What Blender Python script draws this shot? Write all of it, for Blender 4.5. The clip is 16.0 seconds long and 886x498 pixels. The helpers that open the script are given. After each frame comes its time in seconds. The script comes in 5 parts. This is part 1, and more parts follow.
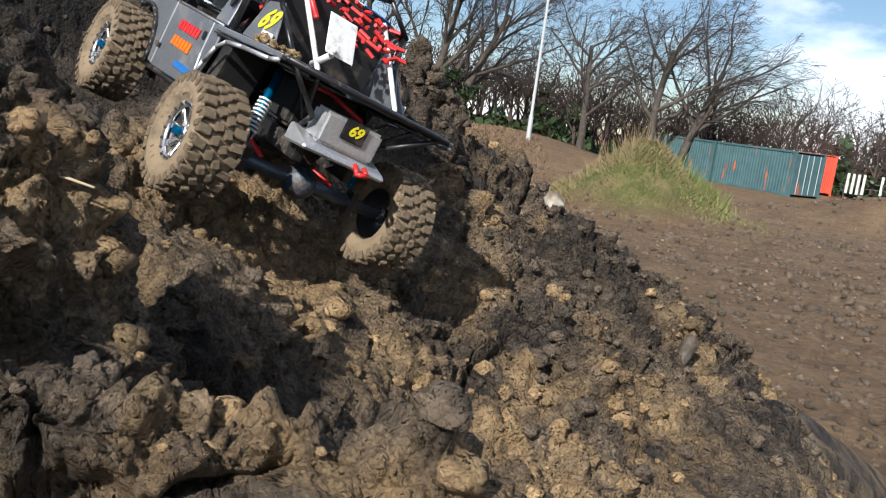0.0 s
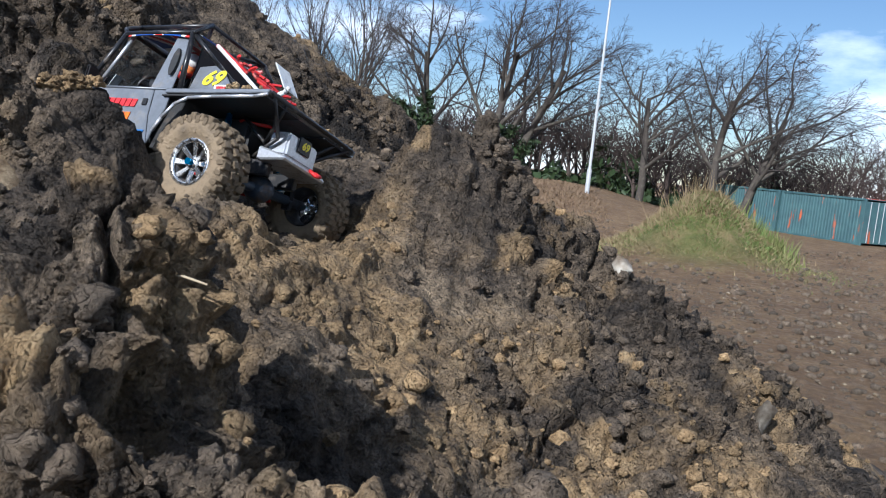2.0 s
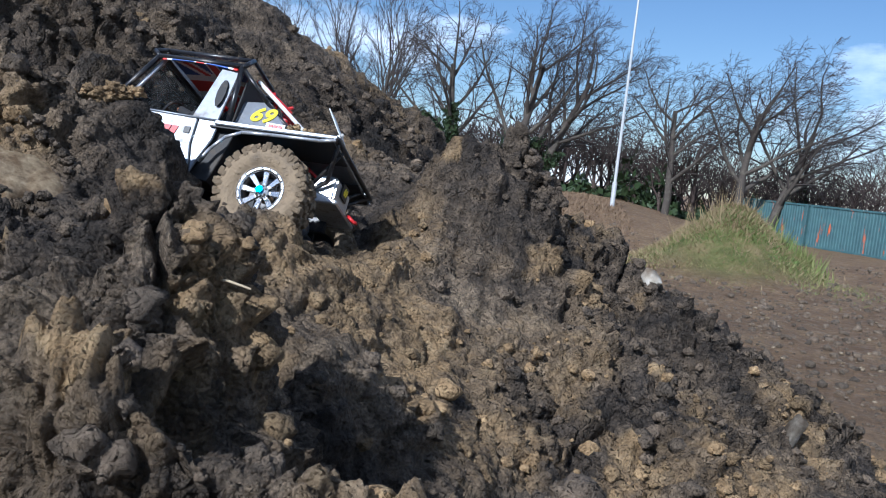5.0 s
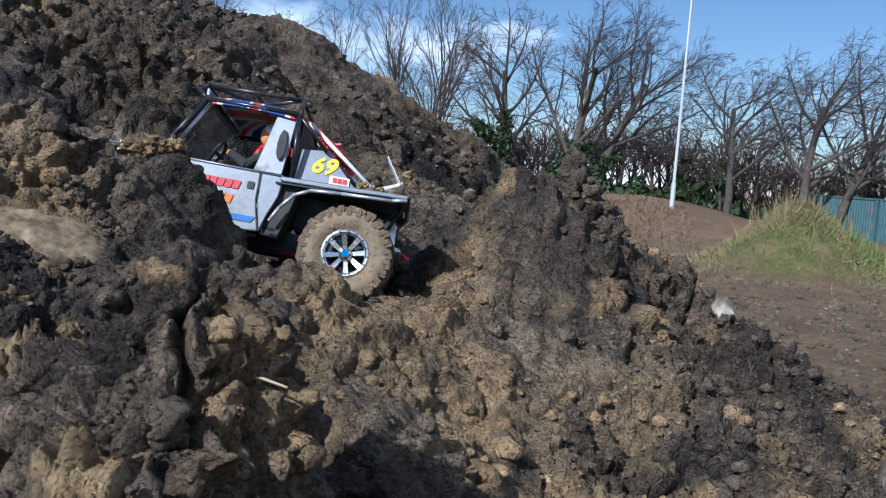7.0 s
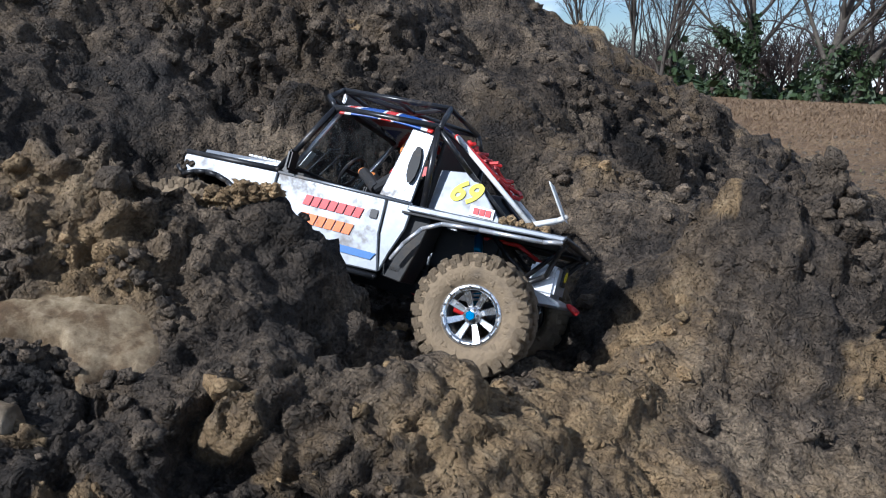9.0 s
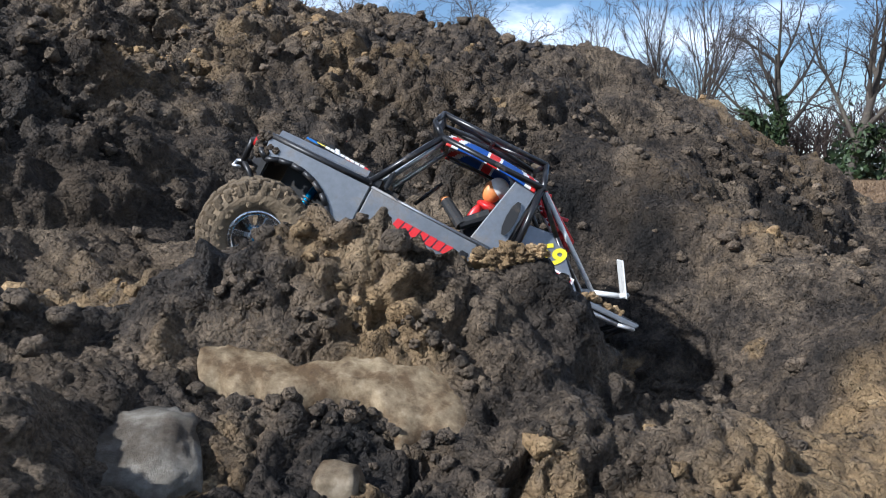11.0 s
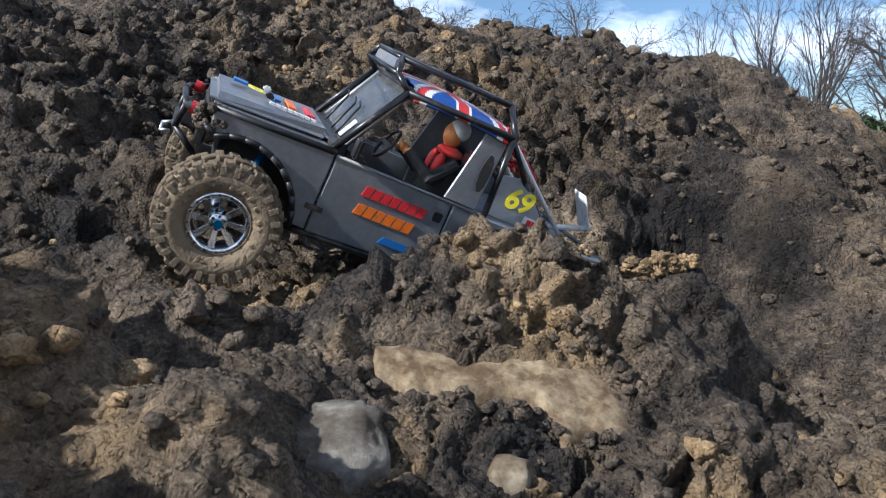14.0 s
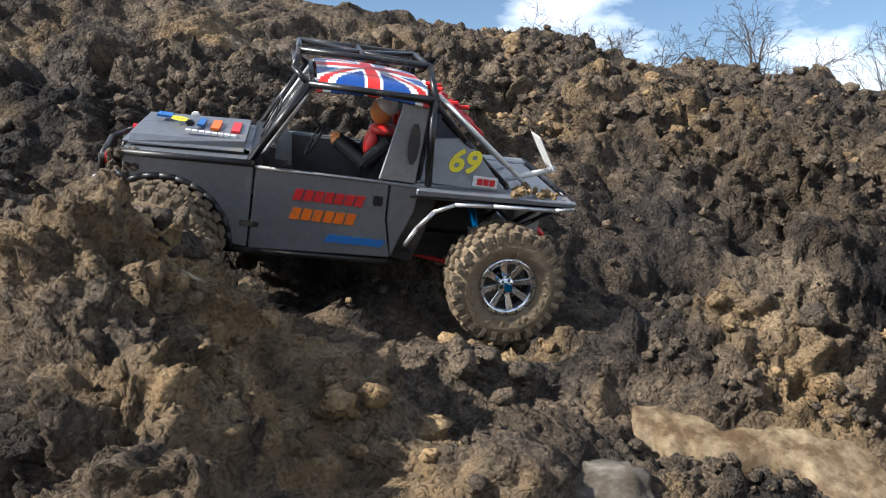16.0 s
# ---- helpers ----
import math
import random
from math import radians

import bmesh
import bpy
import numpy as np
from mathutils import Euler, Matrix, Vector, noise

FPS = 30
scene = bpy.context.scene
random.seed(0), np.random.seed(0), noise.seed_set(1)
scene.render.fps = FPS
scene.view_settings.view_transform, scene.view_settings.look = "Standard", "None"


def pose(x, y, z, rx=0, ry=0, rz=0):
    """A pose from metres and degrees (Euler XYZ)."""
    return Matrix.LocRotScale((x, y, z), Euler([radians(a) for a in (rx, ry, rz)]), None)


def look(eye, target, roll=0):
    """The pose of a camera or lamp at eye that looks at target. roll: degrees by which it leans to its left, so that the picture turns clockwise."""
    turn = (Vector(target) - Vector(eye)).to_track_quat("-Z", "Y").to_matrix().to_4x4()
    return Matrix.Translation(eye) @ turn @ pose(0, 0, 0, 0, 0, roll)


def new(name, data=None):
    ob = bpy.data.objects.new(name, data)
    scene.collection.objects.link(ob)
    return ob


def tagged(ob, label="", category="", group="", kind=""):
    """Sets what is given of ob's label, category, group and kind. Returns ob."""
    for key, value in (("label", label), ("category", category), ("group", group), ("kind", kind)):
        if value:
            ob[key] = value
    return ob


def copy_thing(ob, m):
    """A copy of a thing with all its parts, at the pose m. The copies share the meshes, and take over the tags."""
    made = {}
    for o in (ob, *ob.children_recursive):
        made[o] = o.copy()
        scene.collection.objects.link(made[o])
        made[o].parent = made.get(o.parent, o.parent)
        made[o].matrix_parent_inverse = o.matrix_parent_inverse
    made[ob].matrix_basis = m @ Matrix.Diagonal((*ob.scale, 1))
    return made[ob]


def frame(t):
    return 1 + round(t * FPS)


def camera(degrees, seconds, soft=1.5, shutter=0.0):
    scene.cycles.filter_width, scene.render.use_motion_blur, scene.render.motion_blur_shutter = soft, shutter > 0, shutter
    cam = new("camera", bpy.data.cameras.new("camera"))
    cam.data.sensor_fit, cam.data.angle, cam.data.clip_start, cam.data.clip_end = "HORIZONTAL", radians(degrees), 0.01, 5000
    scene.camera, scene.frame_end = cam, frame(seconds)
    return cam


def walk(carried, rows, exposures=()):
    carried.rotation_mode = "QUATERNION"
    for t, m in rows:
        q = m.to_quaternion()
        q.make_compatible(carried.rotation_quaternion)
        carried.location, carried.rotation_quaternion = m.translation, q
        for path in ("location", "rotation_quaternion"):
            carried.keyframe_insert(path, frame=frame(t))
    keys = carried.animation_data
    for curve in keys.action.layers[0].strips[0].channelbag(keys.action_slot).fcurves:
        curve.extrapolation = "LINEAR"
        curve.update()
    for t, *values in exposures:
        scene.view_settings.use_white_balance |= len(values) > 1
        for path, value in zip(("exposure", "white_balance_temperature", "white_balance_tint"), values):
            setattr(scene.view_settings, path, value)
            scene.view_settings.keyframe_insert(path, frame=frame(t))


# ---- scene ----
cam = camera(56.0, 16.0, soft=1.1)
METRES, EYE, TILT, LEAN, TURN = 1.1, 2.3, 0.0, 0.0, 0.0
ROWS = [
    (0.0, 0.0, 0.0, 0.0, 1.24, -9.54, -7.39),
    (0.5, -0.0013, -0.0026, -0.0023, 1.97, -9.16, -7.4),
    (1.0, -0.0101, -0.0063, 0.011, 3.29, -7.71, -6.48),
    (1.5, -0.0103, -0.018, 0.0141, 4.3, -7.18, -6.02),
    (2.0, -0.0167, -0.0221, 0.02, 5.19, -6.2, -5.93),
    (2.5, -0.0168, -0.0252, 0.0177, 5.72, -6.14, -6.04),
    (3.0, -0.0152, -0.0237, 0.0203, 5.72, -6.15, -5.96),
    (3.5, -0.0152, -0.0263, 0.0195, 5.99, -6.01, -5.83),
    (6.0, -0.0364, -0.0322, 0.0174, 7.48, -5.15, -6.14),
    (6.5, -0.0415, -0.0306, 0.0339, 8.19, -4.89, -4.87),
    (7.0, -0.031, 0.0204, 0.0534, 10.67, -5.38, -4.09),
    (7.5, 0.0023, 0.2423, 0.0942, 22.38, -8.05, -4.06),
    (8.0, 0.0151, 0.3468, 0.1386, 22.12, -8.92, -3.48),
    (8.5, -0.0338, 0.3088, 0.1648, 21.74, -10.14, -2.13),
    (9.0, -0.047, 0.2755, 0.1539, 26.39, -11.91, -2.15),
    (11.5, -0.2258, 0.1807, 0.1275, 28.77, -4.9, -0.18),
    (12.0, -0.223, 0.1724, 0.1327, 30.89, -4.81, -0.05),
    (12.5, -0.228, 0.1556, 0.1305, 33.28, -4.98, -0.26),
    (13.0, -0.2329, 0.148, 0.1288, 33.85, -5.33, -0.44),
    (13.5, -0.2274, 0.1448, 0.1265, 34.1, -5.43, -0.44),
    (14.0, -0.2303, 0.1396, 0.1297, 35.05, -5.32, -0.51),
    (14.5, -0.2393, 0.1256, 0.135, 36.87, -5.01, -0.44),
    (15.0, -0.2471, 0.1127, 0.1408, 39.09, -4.61, -0.57),
    (15.5, -0.2588, 0.0861, 0.1654, 43.39, -4.09, -0.45),
    (16.0, -0.2709, 0.0725, 0.1589, 46.0, -3.85, -0.79),
]
walk(cam, [(t, pose(0, 0, EYE, TILT, LEAN, TURN) @ pose(METRES * x, METRES * y, METRES * z, 90 + pitch, roll, yaw)) for t, x, y, z, yaw, pitch, roll in ROWS],
     [(0.0, 0.35, 6050, 10), (1.0, 0.33, 5800, 10), (2.5, 0.27, 5350, 10), (7.0, 0.12, 5150, 10), (8.5, 0.10, 5200, 10), (9.0, 0.12, 5350, 10), (12.0, 0.52, 5500, 10), (14.5, 0.58, 5650, 10), (16.0, 0.72, 6100, 10)])


# ---- light ----
SUN = Vector((-0.31, -0.74, 0.58)).normalized()
sun = new("sun", bpy.data.lights.new("sun", "SUN"))
sun.data.energy, sun.data.angle, sun.data.color = 6.0, radians(1.2), (1.0, 0.93, 0.82)
sun.matrix_world = look(SUN * 40, (0, 0, 0))


def build_world():
    world = bpy.data.worlds.new("sky")
    scene.world = world
    world.use_nodes = True
    nt = world.node_tree
    bg = nt.nodes["Background"]
    sky = nt.nodes.new("ShaderNodeTexSky")
    sky.sky_type, sky.sun_disc = "NISHITA", False
    sky.sun_elevation = math.asin(SUN.z)
    sky.sun_rotation = math.atan2(SUN.x, SUN.y)
    sky.air_density, sky.dust_density, sky.ozone_density = 1.0, 0.25, 2.5
    co = nt.nodes.new("ShaderNodeTexCoord")
    mp = nt.nodes.new("ShaderNodeMapping")
    mp.inputs["Scale"].default_value = (1.0, 1.0, 2.6)
    mp.inputs["Location"].default_value = (3.1, 0.7, 0.35)
    nz = nt.nodes.new("ShaderNodeTexNoise")
    nz.inputs["Scale"].default_value, nz.inputs["Detail"].default_value, nz.inputs["Roughness"].default_value = 2.6, 8, 0.55
    ramp = nt.nodes.new("ShaderNodeValToRGB")
    ramp.color_ramp.elements[0].position, ramp.color_ramp.elements[1].position = 0.50, 0.65
    mix = nt.nodes.new("ShaderNodeMixRGB")
    mix.inputs[2].default_value = (16.0, 16.3, 16.8, 1)
    nt.links.new(co.outputs["Generated"], mp.inputs["Vector"])
    nt.links.new(mp.outputs["Vector"], nz.inputs["Vector"])
    nt.links.new(nz.outputs["Fac"], ramp.inputs["Fac"])
    nt.links.new(ramp.outputs["Color"], mix.inputs[0])
    nt.links.new(sky.outputs["Color"], mix.inputs[1])
    nt.links.new(mix.outputs["Color"], bg.inputs["Color"])
    bg.inputs["Strength"].default_value = 0.080


build_world()


# ---- materials ----
def material(name, rough=0.6, metal=0.0, spec=0.5):
    m = bpy.data.materials.new(name)
    m.use_nodes = True
    nt = m.node_tree
    b = nt.nodes["Principled BSDF"]
    b.inputs["Roughness"].default_value, b.inputs["Metallic"].default_value = rough, metal
    b.inputs["Specular IOR Level"].default_value = spec
    return m, nt, b


def node(nt, kind, **values):
    n = nt.nodes.new(kind)
    for key, value in values.items():
        n.inputs[key.replace("_", " ")].default_value = value
    return n


def ramped(nt, source, stops):
    r = nt.nodes.new("ShaderNodeValToRGB")
    while len(r.color_ramp.elements) < len(stops):
        r.color_ramp.elements.new(0.5)
    for e, (p, c) in zip(r.color_ramp.elements, stops):
        e.position, e.color = p, (*c, 1)
    nt.links.new(source, r.inputs["Fac"])
    return r.outputs["Color"]


def mixed(nt, fac, a, b, mode="MIX"):
    n = nt.nodes.new("ShaderNodeMixRGB")
    n.blend_type = mode
    for socket, value in ((n.inputs[0], fac), (n.inputs[1], a), (n.inputs[2], b)):
        if isinstance(value, (int, float)):
            socket.default_value = value
        elif isinstance(value, tuple):
            socket.default_value = (*value, 1)
        else:
            nt.links.new(value, socket)
    return n.outputs["Color"]


def noised(nt, scale, detail=6, rough=0.6, kind="Object"):
    co = nt.nodes.new("ShaderNodeTexCoord")
    n = node(nt, "ShaderNodeTexNoise", Scale=scale, Detail=detail, Roughness=rough)
    nt.links.new(co.outputs[kind], n.inputs["Vector"])
    return n.outputs["Fac"]


def bumped(nt, b, height, strength, distance):
    n = node(nt, "ShaderNodeBump", Strength=strength, Distance=distance)
    nt.links.new(height, n.inputs["Height"])
    nt.links.new(n.outputs["Normal"], b.inputs["Normal"])


def worn(name, colour, rough=0.5, metal=0.0, dirt=(0.13, 0.09, 0.055), amount=0.3, scale=30.0, bump=0.0, spec=0.5):
    """A plain surface with mud smears and grain."""
    m, nt, b = material(name, rough, metal, spec)
    smear = ramped(nt, noised(nt, scale, 8, 0.7), [(0.62 - amount * 0.4, (0, 0, 0)), (0.80 - amount * 0.3, (1, 1, 1))])
    grain = ramped(nt, noised(nt, scale * 6, 3), [(0.3, (0.82, 0.82, 0.82)), (0.7, (1, 1, 1))])
    base = mixed(nt, 1.0, colour, grain, "MULTIPLY")
    nt.links.new(mixed(nt, smear, base, dirt), b.inputs["Base Color"])
    nt.links.new(mixed(nt, smear, (rough,) * 3, (0.85,) * 3), b.inputs["Roughness"])
    if metal:
        nt.links.new(mixed(nt, smear, (metal,) * 3, (0.0,) * 3), b.inputs["Metallic"])
    if bump:
        bumped(nt, b, noised(nt, scale * 8, 4), bump, 0.002)
    return m


def crumbs(nt, b, amount=1.0):
    """Crumbly relief: grains of two sizes and fine grit."""
    co = nt.nodes.new("ShaderNodeTexCoord")
    warp = node(nt, "ShaderNodeTexNoise", Scale=60.0, Detail=4.0)
    nt.links.new(co.outputs["Object"], warp.inputs["Vector"])
    bend = nt.nodes.new("ShaderNodeVectorMath")
    bend.operation = "MULTIPLY_ADD"
    bend.inputs[1].default_value = (0.012, 0.012, 0.012)
    nt.links.new(warp.outputs["Color"], bend.inputs[0])
    nt.links.new(co.outputs["Object"], bend.inputs[2])
    last = None
    for scale, distance, strength in ((95.0, 0.009, 1.0), (240.0, 0.005, 1.0)):
        vo = node(nt, "ShaderNodeTexVoronoi", Scale=scale)
        nt.links.new(bend.outputs["Vector"], vo.inputs["Vector"])
        n = node(nt, "ShaderNodeBump", Strength=strength * amount, Distance=distance)
        n.invert = True
        nt.links.new(vo.outputs["Distance"], n.inputs["Height"])
        if last:
            nt.links.new(last, n.inputs["Normal"])
        last = n.outputs["Normal"]
    n = node(nt, "ShaderNodeBump", Strength=0.9 * amount, Distance=0.005)
    nt.links.new(noised(nt, 140, 9, 0.75), n.inputs["Height"])
    nt.links.new(last, n.inputs["Normal"])
    nt.links.new(n.outputs["Normal"], b.inputs["Normal"])


def soil_material():
    m, nt, b = material("soil", 0.8, 0, 0.25)
    heap = node(nt, "ShaderNodeAttribute")
    heap.attribute_name = "heap"
    ochre = node(nt, "ShaderNodeAttribute")
    ochre.attribute_name = "ochre"
    clay = ramped(nt, noised(nt, 6, 8, 0.68), [(0.36, (0.022, 0.019, 0.017)), (0.46, (0.060, 0.048, 0.038)), (0.56, (0.135, 0.104, 0.074)), (0.70, (0.23, 0.178, 0.121))])
    fine = ramped(nt, noised(nt, 70, 6, 0.7), [(0.34, (0.34, 0.34, 0.35)), (0.66, (1.5, 1.47, 1.42))])
    clay = mixed(nt, 1.0, clay, fine, "MULTIPLY")
    speck = ramped(nt, noised(nt, 330, 4, 0.7), [(0.35, (0.55, 0.55, 0.55)), (0.65, (1.42, 1.42, 1.42))])
    clay = mixed(nt, 1.0, clay, speck, "MULTIPLY")
    # clay multiplied down to under half where this attribute is full
    darken = node(nt, "ShaderNodeAttribute")
    darken.attribute_name = "darken"
    clay = mixed(nt, darken.outputs["Color"], clay, mixed(nt, 1.0, clay, (0.44, 0.44, 0.46), "MULTIPLY"))
    sand = ramped(nt, noised(nt, 45, 6, 0.7), [(0.3, (0.15, 0.100, 0.053)), (0.52, (0.31, 0.210, 0.108)), (0.72, (0.44, 0.325, 0.185))])
    patch = ramped(nt, noised(nt, 11, 7, 0.7), [(0.38, (0, 0, 0)), (0.58, (1, 1, 1))])
    lumps = mixed(nt, 1.0, ochre.outputs["Color"], patch, "MULTIPLY")
    clay = mixed(nt, lumps, clay, sand)
    far = ramped(nt, noised(nt, 0.9, 9, 0.7), [(0.3, (0.135, 0.083, 0.046)), (0.5, (0.205, 0.131, 0.072)), (0.7, (0.28, 0.192, 0.105))])
    grit = ramped(nt, noised(nt, 9, 6, 0.75), [(0.35, (0.6, 0.6, 0.6)), (0.62, (1.05, 1.05, 1.05)), (0.75, (1.7, 1.7, 1.65))])
    far = mixed(nt, 1.0, far, grit, "MULTIPLY")
    green = node(nt, "ShaderNodeAttribute")
    green.attribute_name = "grass"
    turf = ramped(nt, noised(nt, 1.6, 8, 0.7), [(0.35, (0.06, 0.085, 0.02)), (0.5, (0.11, 0.13, 0.035)), (0.65, (0.22, 0.18, 0.08))])
    far = mixed(nt, green.outputs["Color"], far, turf)
    nt.links.new(mixed(nt, heap.outputs["Color"], far, clay), b.inputs["Base Color"])
    wet = ramped(nt, noised(nt, 5, 6), [(0.35, (0.5,) * 3), (0.55, (0.85,) * 3)])
    nt.links.new(wet, b.inputs["Roughness"])
    crumbs(nt, b)
    loose = node(nt, "ShaderNodeBump", Distance=0.09)
    field = nt.nodes.new("ShaderNodeMath")
    field.operation = "SUBTRACT"
    field.inputs[0].default_value = 1.0
    nt.links.new(heap.outputs["Fac"], field.inputs[1])
    nt.links.new(field.outputs[0], loose.inputs["Strength"])
    nt.links.new(noised(nt, 4.5, 9, 0.72), loose.inputs["Height"])
    nt.links.new(b.inputs["Normal"].links[0].from_socket, loose.inputs["Normal"])
    nt.links.new(loose.outputs["Normal"], b.inputs["Normal"])
    return m


SOIL = soil_material()


# ---- shape helpers ----
def part(name, bm, mat, parent=None, label=""):
    me = bpy.data.meshes.new(name)
    bm.to_mesh(me)
    bm.free()
    if mat:
        me.materials.append(mat)
    ob = new(name, me)
    ob.parent = parent
    if label:
        ob["label"] = label
    return ob


def raw_mesh(name, verts, faces, mat, smooth=True, parent=None):
    """A mesh from arrays; all faces have the same number of corners."""
    me = bpy.data.meshes.new(name)
    n, k = faces.shape
    me.vertices.add(len(verts))
    me.vertices.foreach_set("co", np.asarray(verts, np.float32).ravel())
    me.loops.add(n * k)
    me.loops.foreach_set("vertex_index", faces.astype(np.int32).ravel())
    me.polygons.add(n)
    me.polygons.foreach_set("loop_start", np.arange(0, n * k, k, dtype=np.int32))
    me.polygons.foreach_set("use_smooth", np.full(n, smooth))
    me.update(calc_edges=True)
    if mat:
        me.materials.append(mat)
    ob = new(name, me)
    ob.parent = parent
    return ob


def hashed(ix, iy, seed):
    h = (ix.astype(np.int64) * 374761393 + iy.astype(np.int64) * 668265263 + seed * 1442695041) & 0xFFFFFFFF
    h = ((h ^ (h >> 13)) * 1274126177) & 0xFFFFFFFF
    h = ((h ^ (h >> 16)) * 2246822519) & 0xFFFFFFFF
    return ((h ^ (h >> 15)) & 0xFFFFFF) / float(0xFFFFFF)


def perlin(x, y, seed=0):
    ix, iy = np.floor(x), np.floor(y)
    fx, fy = x - ix, y - iy
    ux, uy = fx * fx * fx * (fx * (fx * 6 - 15) + 10), fy * fy * fy * (fy * (fy * 6 - 15) + 10)

    def corner(i, j):
        a = hashed(ix + i, iy + j, seed) * 2 * np.pi
        return np.cos(a) * (fx - i) + np.sin(a) * (fy - j)
    low = corner(0, 0) * (1 - ux) + corner(1, 0) * ux
    high = corner(0, 1) * (1 - ux) + corner(1, 1) * ux
    return (low * (1 - uy) + high * uy) * 1.4


def fbm(x, y, octaves, seed=0, gain=0.5):
    total, amp = 0.0, 1.0
    for k in range(octaves):
        total = total + amp * perlin(x * 2 ** k, y * 2 ** k, seed + k)
        amp *= gain
    return total


def domes(x, y, cell, seed, low=0.25, high=0.75, share=0.7):
    """Lumps like clods: the height above the bed, and each clod's own random number."""
    gx, gy = x / cell, y / cell
    ix, iy = np.floor(gx), np.floor(gy)
    best, own = np.zeros_like(gx), np.zeros_like(gx)
    for i in (-1, 0, 1):
        for j in (-1, 0, 1):
            cx, cy = ix + i, iy + j
            px, py = cx + hashed(cx, cy, seed), cy + hashed(cx, cy, seed + 1)
            r = low + (high - low) * hashed(cx, cy, seed + 2) ** 1.5
            r = np.where(hashed(cx, cy, seed + 3) < share, r, 0.0)
            h = np.sqrt(np.maximum(r * r - (gx - px) ** 2 - (gy - py) ** 2, 0))
            take = h > best
            best = np.where(take, h, best)
            own = np.where(take, hashed(cx, cy, seed + 4), own)
    return best * cell, own


def domes3(p, cell, seed, low=0.25, high=0.75, share=0.7):
    """The same in space, so that clods keep their shape on steep ground."""
    g = p / cell
    base = np.floor(g - 0.5)
    best, own = np.zeros(len(p)), np.zeros(len(p))
    for i in (0, 1):
        for j in (0, 1):
            for k in (0, 1):
                c = base + (i, j, k)
                a = hashed(c[:, 0] + 131 * c[:, 2], c[:, 1] - 57 * c[:, 2], seed)
                b, h, q = (a * 917.31) % 1.0, (a * 7919.7) % 1.0, (a * 331.7) % 1.0
                r = np.where((a * 53.3) % 1.0 < share, low + (high - low) * q * np.sqrt(q), 0.0)
                d = r * r - (g[:, 0] - c[:, 0] - a) ** 2 - (g[:, 1] - c[:, 1] - b) ** 2 - (g[:, 2] - c[:, 2] - h) ** 2
                take = d > best
                best = np.where(take, d, best)
                own = np.where(take, (a * 1777.7) % 1.0, own)
    return np.sqrt(best) * cell, own


def noise3(p, scale, seed):
    """Three smooth random fields in space, each from -1 to 1."""
    g = p * scale
    base = np.floor(g)
    f = g - base
    u = f * f * (3 - 2 * f)
    total = np.zeros_like(p)
    for i in (0, 1):
        for j in (0, 1):
            wij = (u[:, 0] if i else 1 - u[:, 0]) * (u[:, 1] if j else 1 - u[:, 1])
            for k in (0, 1):
                z = base[:, 2] + k
                a = hashed(base[:, 0] + i + 131 * z, base[:, 1] + j - 57 * z, seed)
                w = wij * (u[:, 2] if k else 1 - u[:, 2])
                total[:, 0] += w * a
                total[:, 1] += w * ((a * 917.31) % 1.0)
                total[:, 2] += w * ((a * 7919.7) % 1.0)
    return total * 2 - 1


def crumble(p, scale, octaves, gain, seed):
    """Rounded crumbs of many sizes with sharp creases between them."""
    total, amp = np.zeros(len(p)), 1.0
    for k in range(octaves):
        v = noise3(p, scale * 2.03 ** k, seed + k)
        total += amp * (np.abs(v[:, 0]) + 0.5 * np.abs(v[:, 1]) - 0.45)
        amp *= gain
    return total


def ease(a, b, v):
    u = np.clip((v - a) / (b - a), 0, 1)
    return u * u * (3 - 2 * u)


def softmax(a, b, k):
    h = np.clip(0.5 + 0.5 * (a - b) / k, 0, 1)
    return b + (a - b) * h + k * h * (1 - h)


def bump_at(x, y, cx, cy, rx, ry, h, turn=0.0):
    c, s = math.cos(radians(turn)), math.sin(radians(turn))
    u, v = ((x - cx) * c + (y - cy) * s) / rx, (-(x - cx) * s + (y - cy) * c) / ry
    return h * np.exp(-(u * u + v * v))


